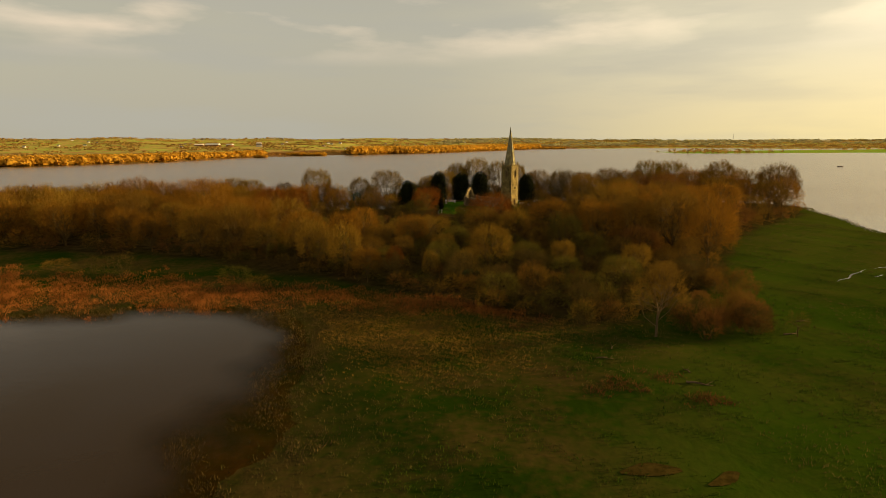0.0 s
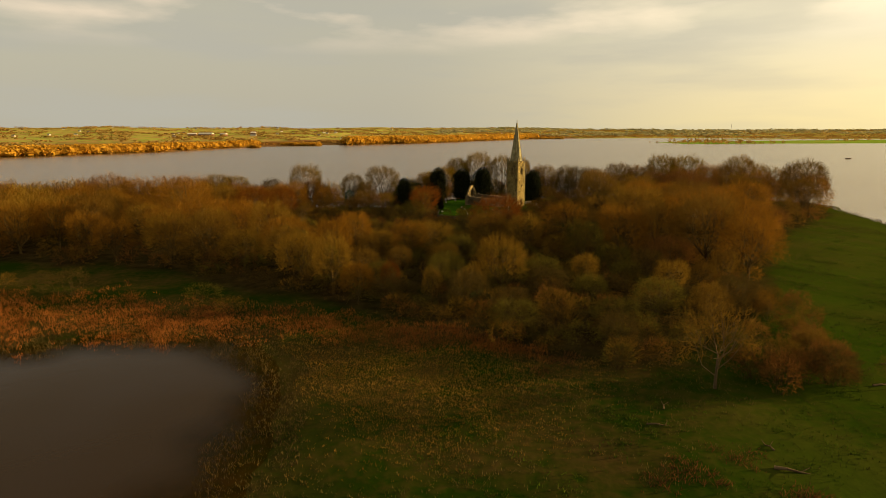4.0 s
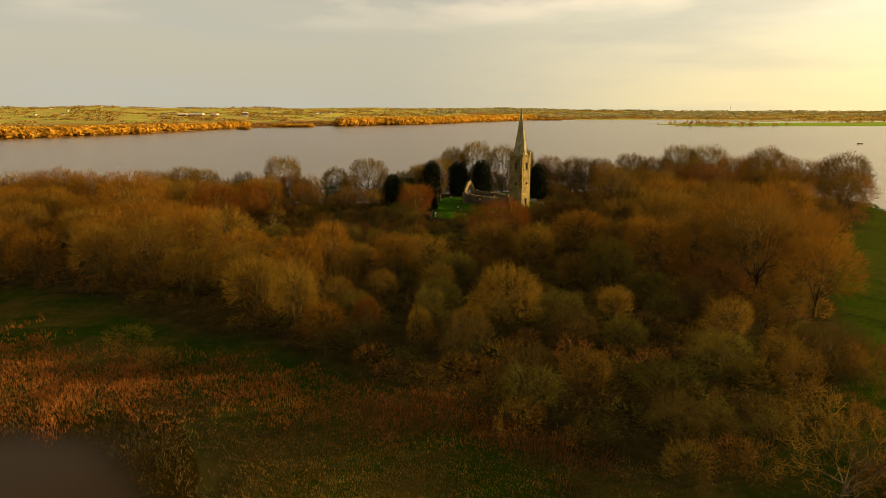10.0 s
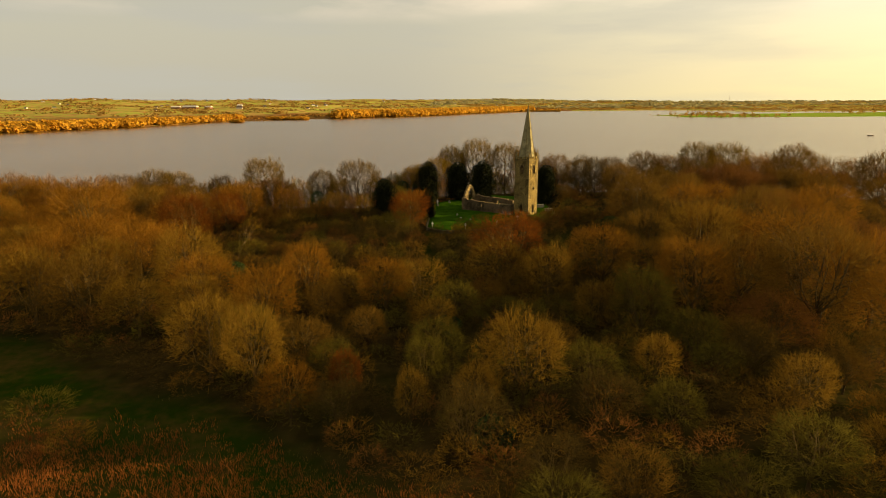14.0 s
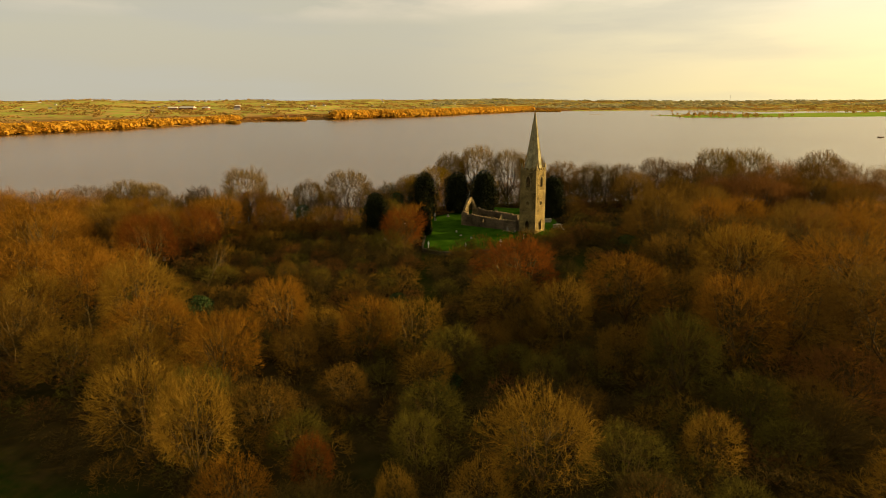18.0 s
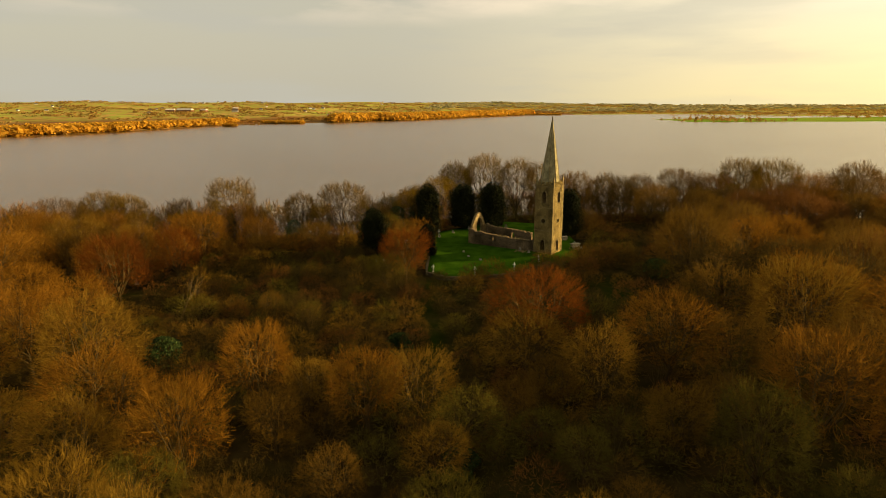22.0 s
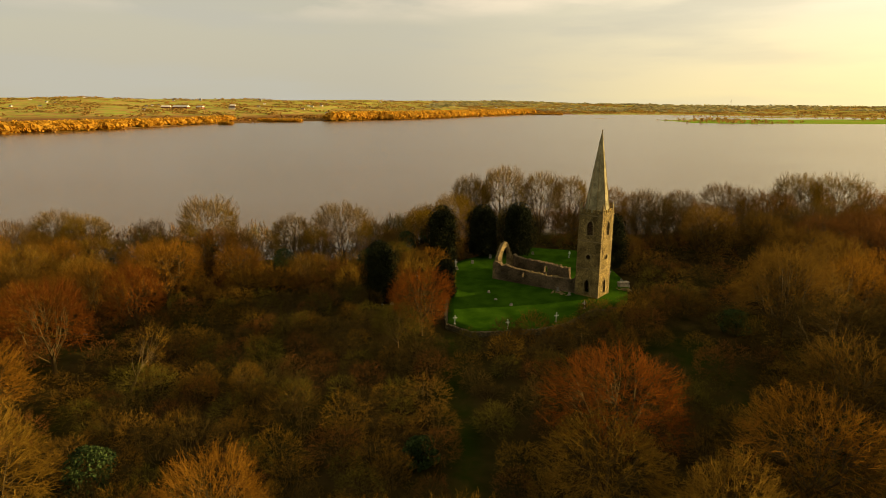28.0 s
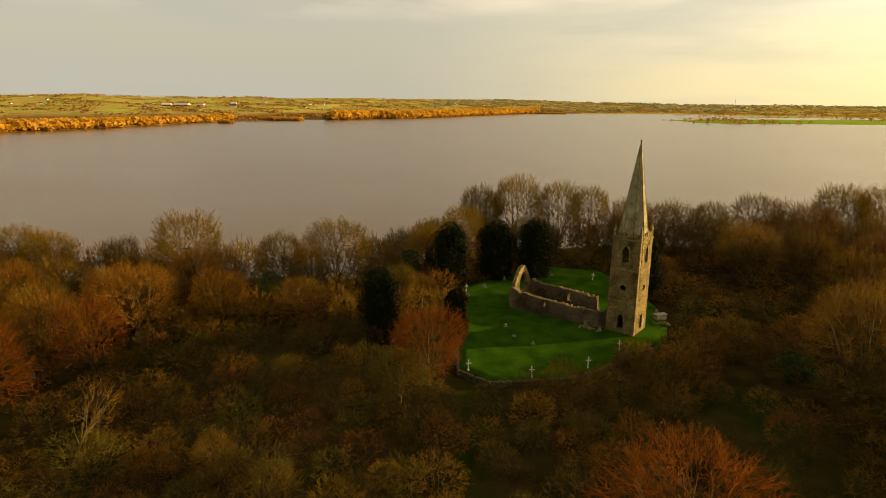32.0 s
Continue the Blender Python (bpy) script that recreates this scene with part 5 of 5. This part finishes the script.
def reed_keep(x, y, rng):
    mid = np.interp(x, [-150, -110, -85, -60, -40, -20, -8], [-92, -93, -96.5, -95.5, -96, -102, -107])
    wide = np.interp(x, [-150, -80, -60, -40, -20, -8], [13, 11, 8.5, 6.5, 4.5, 3])
    d = np.abs(y - mid) / wide + 0.28 * wob(x, y, 6) + 0.34 * wob(x, y, 1.7) + 0.2 * wob(y, x, 0.8)
    return np.where(rng.uniform(-0.35, 1.3, len(x)) > d, 1 + 0.3 * wob(x, y, 3), 0)


def tuft_keep(x, y, rng):
    ok = (y < np.interp(x, EDGE_X, EDGE_Y) + 1) & (ground(x, y) > WATER - 0.06)
    return np.where(ok & (wob(x, y, 7) + 0.6 * wob(x, y, 2.3) > rng.uniform(-0.9, 1.2, len(x))), rng.uniform(0.5, 1.3, len(x)), 0)


def straw_keep(x, y, rng):
    ok = (y < np.interp(x, EDGE_X, EDGE_Y) + 3) & (ground(x, y) > WATER + 0.08)
    d = np.hypot((x + 20) / 23, (y + 113) / 18) + 0.3 * wob(x, y, 5)
    # combed into drift lines that follow the flood's edge
    d = d + 0.22 * np.sin((y + 0.62 * x + 1.8 * wob(x, y, 9)) * 4.2)
    return np.where(ok & (rng.uniform(0.05, 1.2, len(x)) > d), rng.uniform(0.5, 1.2, len(x)), 0)


blades("reed_bed", 110000, (-150, -4, -114, -76), reed_keep, 0.46, 0.055, M_REED, "rust-orange dry reeds along the flooded bay", "reeds", 1, 0.38, 3)
blades("grass_tufts", 50000, (-48, 98, -185, 0), tuft_keep, 0.26, 0.07, M_TUFT, "tussocks of rough yellowing grass in the field", "grass", 2, 0.5, 4)
blades("straw_tufts", 70000, (-48, 12, -136, -90), straw_keep, 0.24, 0.05, M_STRAW, "pale straw-coloured dead grass stalks in the field", "grass", 3, 0.35, 3)



def tussock_keep(x, y, rng):
    ok = (y < np.interp(x, EDGE_X, EDGE_Y)) & (ground(x, y) > WATER + 0.15)
    return np.where(ok & (wob(x, y, 2.6) + 0.9 * wob(y, x, 1.1) > rng.uniform(0.1, 1.6, len(x))), rng.uniform(0.5, 1.3, len(x)), 0)


blades("meadow_tussocks", 90000, (-20, 98, -178, -10), tussock_keep, 0.24, 0.11, M_TUSSOCK, "low green tussocks over the grazed meadow", "grass", 6, 0.6, 3)

stand("dead_tree", DEAD, 11.7, -118.8, 6.6, 4.2, "brown", "tree", "half-dead pale-barked tree standing alone in the field", "", bark=M_PALEBARK)

# ---- the far shore ----
clump, scrub = [], []
for i in range(10):
    p = Plant(500 + i)
    rng = p.rng
    for _ in range(90 if i < 5 else 12):
        d = rng.normal(size=3)
        d *= rng.uniform(0.4, 1.0) ** 0.4 / np.linalg.norm(d)
        p.leaf(np.array((d[0] * 0.8, d[1] * 0.8, 0.46 + d[2] * 0.44)), rng.uniform(0.26, 0.42) if i < 5 else rng.uniform(0.4, 0.65), d if i < 5 else None)
    (clump if i < 5 else scrub).append(mesh_from("far_clump", p.tv, p.tf, M_FARWOOD))
frng = random.Random(9)
belt, hedge = [], []
for _ in range(3200):
    x = frng.uniform(-900, 190)
    s = float(np.interp(x, FAR_X, FAR_Y))
    depth = 105 if x < -340 else 40 if x > -240 else 12
    if -408 < x < -255:
        continue
    y = s + frng.uniform(-6, depth) + 10 * float(wob(x, 300, 35))
    z = float(ground(x, y))
    if z < WATER - 0.6:
        continue
    h = frng.uniform(6.5, 10.5) * (1.0 if x < -340 else 1.5)
    belt.append((frng.randrange(5), x, y, z - 0.3, h * frng.uniform(1.0, 1.6), h * 1.1, frng.uniform(0, 6.28)))
for x0, y0, n, sx, sy in ((-330, 935, 60, 38, 9), (-368, 802, 14, 9, 3), (228, 1680, 60, 42, 12)):
    for _ in range(n):
        x, y = x0 + frng.uniform(-sx, sx), y0 + frng.uniform(-sy, sy)
        h = frng.uniform(4, 7.5)
        belt.append((frng.randrange(5), x, y, WATER - 0.2, h * 0.8, h, frng.uniform(0, 6.28)))
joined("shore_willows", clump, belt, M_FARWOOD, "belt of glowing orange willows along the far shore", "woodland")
for _ in range(1900):
    # hedgerows in short lines over the pasture
    x, y = frng.uniform(-2600, 2600), 0
    y = float(np.interp(x, FAR_X, FAR_Y)) + 60 + 2300 * frng.random() ** 1.3
    w = frng.choice([0.1, 0.4, -0.2, 0.4 + math.pi / 2])
    n = frng.randrange(3, 11)
    for k in range(n):
        a, b = x + math.cos(w) * k * 10, y + math.sin(w) * k * 10
        h = frng.uniform(2.5, 7)
        hedge.append((frng.randrange(5), a, b, float(ground(a, b)) - 0.3, h * 1.3, h, frng.uniform(0, 6.28)))
for k in range(420):
    # drowned copse at the tip of the flats, and thorn trees further along
    x, y = (frng.gauss(480, 42), frng.uniform(1000, 1190)) if k < 130 else (frng.uniform(820, 1500), frng.uniform(1180, 1420)) if k < 300 else (560 + 700 * frng.random(), frng.uniform(1450, 1640))
    h = frng.uniform(3, 8)
    hedge.append((frng.randrange(5), x, y, max(float(ground(x, y)), WATER) - 0.2, h * 0.6, h, frng.uniform(0, 6.28)))
bog = []
for _ in range(2300):
    # brown scrub on the flats behind the willows
    x = frng.uniform(-1100, 300)
    y = float(np.interp(x, FAR_X, FAR_Y)) + 60 + 330 * frng.random()
    if float(wob(x, y, 55)) < -0.45:
        continue
    h = frng.uniform(2.5, 5.5)
    bog.append((frng.randrange(5), x, y, float(ground(x, y)) - 0.3, h * 2.0, h, frng.uniform(0, 6.28)))
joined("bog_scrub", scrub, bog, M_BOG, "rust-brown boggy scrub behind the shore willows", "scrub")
ridge = []
for _ in range(3000):
    # woods on the low ridge
    x = -150 + 3600 * frng.random()
    f = frng.uniform(420, 2300)
    if float(wob(x, f, 210)) < 0.25 - 0.5 * min(1.0, f / 1500):
        continue
    y = float(np.interp(x, FAR_X, FAR_Y)) + f
    h = frng.uniform(6, 13)
    ridge.append((frng.randrange(5), x, y, float(ground(x, y)) - 0.5, h * 2.2, h, frng.uniform(0, 6.28)))
joined("ridge_woods", scrub, ridge, M_RIDGE_HAZED, "leafless woods on the low far ridge, distance haze in their colour", "woodland")
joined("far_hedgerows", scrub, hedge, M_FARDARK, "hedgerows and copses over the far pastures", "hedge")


def far_house(x, y, w, d, h, rz):
    z = float(ground(x, y)) - 0.2
    ob = empty("farmhouse", pose(x, y, z, 0, 0, rz), "small white-rendered farmhouse with a slate roof far off", "house", "farmhouses on the far hills")
    bm = bmesh.new()
    box(bm, 0, 0, 0, w, d, h)
    part("wall", bm, M_RENDER, ob)
    part("roof", mesh_from("gable_roof", [(-w / 2 - 0.3, -d / 2 - 0.3, h), (w / 2 + 0.3, -d / 2 - 0.3, h), (w / 2 + 0.3, d / 2 + 0.3, h), (-w / 2 - 0.3, d / 2 + 0.3, h), (-w / 2 - 0.3, 0, h + d * 0.45), (w / 2 + 0.3, 0, h + d * 0.45)], [(0, 1, 5, 4), (2, 3, 4, 5), (0, 4, 3), (1, 2, 5), (0, 3, 2, 1)], M_SLATE), None, ob)


far_house(-605, 1459, 15, 7, 4, 10)
for _ in range(58):
    x = frng.uniform(-1400, 300)
    y = max(1250, float(np.interp(x, FAR_X, FAR_Y)) + 300) + 1900 * frng.random() ** 0.8
    far_house(x, y, frng.uniform(6, 10), frng.uniform(4, 5.5), frng.uniform(2.2, 3.2), frng.uniform(-40, 40))


def far_barn(x, y, w, d, h, rz):
    z = float(ground(x, y)) - 0.3
    ob = empty("barn", pose(x, y, z, 0, 0, rz), "long low farm barn with a pale sheet roof far off", "barn", "barns by the far shore")
    bm = bmesh.new()
    box(bm, 0, 0, 0, w, d, h)
    part("wall", bm, M_BARN, ob, "rust-red barn wall")
    part("roof", mesh_from("barn_roof", [(-w / 2 - 0.5, -d / 2 - 0.5, h), (w / 2 + 0.5, -d / 2 - 0.5, h), (w / 2 + 0.5, d / 2 + 0.5, h), (-w / 2 - 0.5, d / 2 + 0.5, h), (-w / 2 - 0.5, 0, h + d * 0.28), (w / 2 + 0.5, 0, h + d * 0.28)], [(0, 1, 5, 4), (2, 3, 4, 5), (0, 4, 3), (1, 2, 5), (0, 3, 2, 1)], M_RENDER), None, ob)


for row in ((-739, 1465, 40, 16, 5, -6), (-772, 1452, 22, 12, 4.5, 10), (-700, 1490, 18, 12, 4.5, -15), (-653, 1593, 14, 11, 5.5, 8)):
    far_barn(*row)


# ---- in the field ----
def puddle(name, x0, y0, x1, y1, width, label, category, material=None):
    """A shallow runnel of standing water lying in the turf."""
    r = random.Random(int(x0 * 10))
    n = max(6, int(math.hypot(x1 - x0, y1 - y0) / 0.8))
    dx, dy = (x1 - x0) / n, (y1 - y0) / n
    k = math.hypot(dx, dy)
    left_, right_ = [], []
    for i in range(n + 1):
        w = width * math.sin(math.pi * (i + 0.4) / (n + 0.8)) * r.uniform(0.8, 1.1) / 2
        cx, cy = x0 + dx * i + 0.2 * math.sin(i * 0.9 + x0), y0 + dy * i + 0.2 * math.sin(i * 0.7 + y0)
        for side, s in ((left_, 1), (right_, -1)):
            px, py = cx - dy / k * w * s, cy + dx / k * w * s
            side.append((px, py, float(ground(px, py)) + 0.05))
    vs = left_ + right_
    m = n + 1
    ob = new(name, mesh_from(name, vs, [(i, i + 1, m + i + 1, m + i) for i in range(n)], material or M_WATER))
    return tagged(ob, label, category, "puddles in the flooded field")


for row in ((52, -88, 64, -77, 0.34), (66, -76, 80, -67, 0.3), (61, -84, 64, -82, 0.3)):
    puddle("puddle", *row, "thin bright puddle in the flooded pasture", "puddle")
puddle("mud_pool", -0.4, -150.9, 4.4, -150.5, 2.3, "shallow brown mud pool in the grass", "puddle", M_MUD)
puddle("mud_pool", 5.6, -152.6, 8.6, -151.0, 1.3, "shallow brown mud pool in the grass", "puddle", M_MUD)

for x, y, top, r, c in ((-79.5, -84.7, 1.2, 4.6, "dark"), (-86, -83, 0.2, 3.4, "dark"), (-56, -87, -0.4, 3.0, "olive"), (-50, -92, -1.0, 2.2, "ochre"), (-94, -82, -0.4, 3.0, "brown"),
                        (2.6, -13, 4.4, 3.0, "brown"), (6.0, -9.5, 4.6, 3.0, "brown"), (9.5, -5.5, 3.8, 2.8, "dark"), (-1.5, -15, 3.6, 2.6, "olive"), (12.5, -6, 3.4, 3.2, "brown"), (-0.5, -12, 1.2, 2.2, "olive"), (16, -1, 2.2, 2.8, "dark"), (12, 3, 1.8, 2.2, "dark"), (14, 12, 2.6, 3, "dark")):
    shrub(x, y, top, r, c)
brng = random.Random(21)
for i in range(20):
    # low bramble mound beside the dead tree, and scrub between it and the wood
    bx, by = (brng.uniform(15.5, 24.5), brng.uniform(-119.8, -115.0)) if i < 9 else (brng.uniform(3, 27), brng.uniform(-114, -107))
    r = brng.uniform(1.9, 2.7) if i < 9 else brng.uniform(1.5, 2.2)
    shrub(bx, by, float(ground(bx, by)) + r * brng.uniform(1.4, 1.9), r, brng.choice(["maroon", "dark", "dark"]) if i < 9 else brng.choice(["olive", "brown", "olive"]))
for i in range(46):
    # brambles and thorn scrub spilling from the wood's corner into the field
    by = brng.uniform(-119, -84)
    bx = float(np.interp(by, [-119, -112, -97, -92, -84], [25.5, 28, 33, 34, 36])) - 9.5 * brng.random() ** 1.3
    r = brng.uniform(1.3, 2.3)
    shrub(bx, by, float(ground(bx, by)) + r * brng.uniform(1.2, 1.7), r, brng.choice(["maroon", "brown", "dark", "maroon", "brown"]))
stand("sapling", DEAD, 29.5, -118.5, 0.6, 1.6, "olive", "tree", "thin leafless sapling among fallen branches", "")
leaning = stand("dead_tree", SNAG, -58.5, -28.0, 6.4, 2.4, "ochre", "tree", "leaning pale-barked tree with golden twigs in the thicket", "", bark=M_SNAG)
leaning.rotation_euler = (radians(8), radians(24), 0.4)


def stubble_keep(x, y, rng):
    z = ground(x, y) - WATER
    return np.where((z > -0.16) & (z < 0.10) & (wob(x, y, 5) + wob(x, y, 1.7) > rng.uniform(-1.2, 1.0, len(x))), rng.uniform(0.5, 1.3, len(x)), 0)


blades("flooded_stubble", 60000, (-90, -20, -175, -98), stubble_keep, 0.3, 0.08, M_STUBBLE, "drowned dead grass along the edge of the flood", "grass", 5, 0.5, 3)


def bracken_keep(x, y, rng):
    d = np.minimum(np.minimum(np.hypot((x - 9.6) / 3, (y + 132) / 2), np.hypot((x - 3) / 3.4, (y + 135) / 2.4)), np.minimum(np.hypot((x - 11.5) / 2.6, (y + 138) / 1.8), np.hypot((x + 4 - 0.8 * (y + 112)) / 3.5, (y + 112) / 4.5))) + 0.35 * wob(x, y, 1.6)
    d = np.minimum(d, np.hypot((x + 14) / 4.5, (y + 160) / 1.8) + 0.3 * wob(x, y, 2)) + 0.3 * wob(x + 40, y, 0.9)
    return np.where(rng.uniform(0.0, 1.0, len(x)) > d, rng.uniform(0.5, 1.2, len(x)), 0)


blades("dead_bracken", 34000, (-22, 20, -164, -106), bracken_keep, 0.38, 0.08, M_BRACKEN, "patch of collapsed rust-brown bracken", "bracken", 4, 0.7, 3)


def log(x, y, length, r, rz, label):
    z = float(ground(x, y))
    ob = empty("fallen_branch", pose(x, y, z + r * 0.7, 0, 0, rz), label, "dead branch", "fallen branches in the field")
    p = Plant(int(abs(x * 7)))
    pts = [np.array((length * t, 0.25 * math.sin(3 * t + x), 0.12 * math.sin(5 * t))) for t in (0, 0.35, 0.7, 1.0)]
    for i in range(3):
        p.tube(pts[i], pts[i + 1], r * (1 - 0.25 * i), r * (0.75 - 0.25 * i), 6)
    part("limb", mesh_from("fallen_limb", p.v, p.f, M_PALEBARK, True), None, ob)
    for k in range(3):
        p = Plant(int(abs(x * 7)) + k)
        a = pts[1 + k % 2]
        b = a + np.array((length * 0.25, length * (0.2 if k % 2 else -0.22), 0.3))
        p.tube(a, b, r * 0.4, r * 0.12, 4)
        part("side_branch", mesh_from("side_branch", p.v, p.f, M_PALEBARK, True), None, ob)


for row in ((10.5, -133.5, 2.6, 0.16, -25), (2.5, -127, 2.2, 0.1, 10), (28.2, -117.8, 2.4, 0.13, 20), (4.8, -123.5, 1.8, 0.08, 60), (11.5, -131, 1.2, 0.1, 80), (33, -112, 2.0, 0.1, 15)):
    log(*row, "pale fallen branch lying in the grass")


def shore_stones():
    """Pale stones and drift along the open shore."""
    r = np.random.default_rng(8)
    n = 260
    y = r.uniform(-30, 52, n)
    x = np.interp(y, [-400, -100, -20, 43, 60], [96, 98, 104, 116, 112]) + 2 * wob(np.full(n, 108.0), y, 13) + r.normal(size=n) * 0.9
    oct_ = np.array([(1, 0, 0), (-1, 0, 0), (0, 1, 0), (0, -1, 0), (0, 0, 1), (0, 0, -1)], float)
    tri = np.array([(0, 2, 4), (2, 1, 4), (1, 3, 4), (3, 0, 4), (2, 0, 5), (1, 2, 5), (3, 1, 5), (0, 3, 5)])
    z = np.maximum(ground(x, y), WATER - 0.05)
    vs = [oct_ * r.uniform(0.12, 0.38, 3) * r.uniform(0.7, 1.3, (6, 1)) + (x[i], y[i], z[i]) for i in range(n)]
    ob = new("shore_stones", mesh_from("shore_stones", np.concatenate(vs), np.concatenate([tri + 6 * i for i in range(n)]), M_SLAB))
    tagged(ob, "pale stones strewn along the water's edge", "stones", kind="stuff")


shore_stones()


def mast(x, y, h):
    ob = empty("radio_mast", pose(x, y, float(ground(x, y)) - 0.5), "thin steel mast on the far skyline", "mast", "masts on the skyline")
    for k in range(3):
        a = 2.094 * k
        p = Plant(3)
        p.tube(np.array((1.6 * math.cos(a), 1.6 * math.sin(a), 0)), np.array((0.25 * math.cos(a), 0.25 * math.sin(a), h)), 0.22, 0.16, 4)
        part("leg", mesh_from("mast_leg", p.v, p.f, M_SLATE), None, ob)
    for k in range(6):
        bm = bmesh.new()
        w = 1.6 - 1.35 * k / 6
        box(bm, 0, 0, h * k / 6 + 2, w * 1.7, w * 1.5, 0.3)
        part("brace", bm, M_SLATE, ob)


mast(2650, 2900, 44)
mast(1450, 3300, 40)

# ---- on the lake ----
def build_boat(x, y, rz):
    ob = empty("moored_boat", pose(x, y, WATER - 0.15, 0, 0, rz), "small dark open boat moored on the lake", "boat")
    bm = bmesh.new()
    rows = []
    for t in (-1, -0.8, -0.4, 0, 0.4, 0.75, 1):
        w = 0.95 * (1 - max(0, t) ** 2.2) * (0.85 if t < -0.9 else 1)
        rows.append([bm.verts.new(v) for v in ((t * 2.8, -w, 0.75 + 0.15 * t * t), (t * 2.8, -w * 0.7, 0.1), (t * 2.8, w * 0.7, 0.1), (t * 2.8, w, 0.75 + 0.15 * t * t))])
    for a, b in zip(rows, rows[1:]):
        for i in range(3):
            bm.faces.new((a[i], a[i + 1], b[i + 1], b[i]))
    bm.faces.new(rows[0])
    part("hull", bm, M_DARKWOOD, ob)
    for k in (-1.4, 0.2, 1.4):
        bm = bmesh.new()
        box(bm, k, 0, 0.6, 0.3, 1.5, 0.05)
        part("thwart", bm, M_DARKWOOD, ob)
    bm = bmesh.new()
    box(bm, -2.2, 0, 0.5, 0.5, 0.4, 0.7, 0.05)
    part("outboard", bm, M_SLATE, ob)


build_boat(336.7, 396.3, 8)
yard_wall()
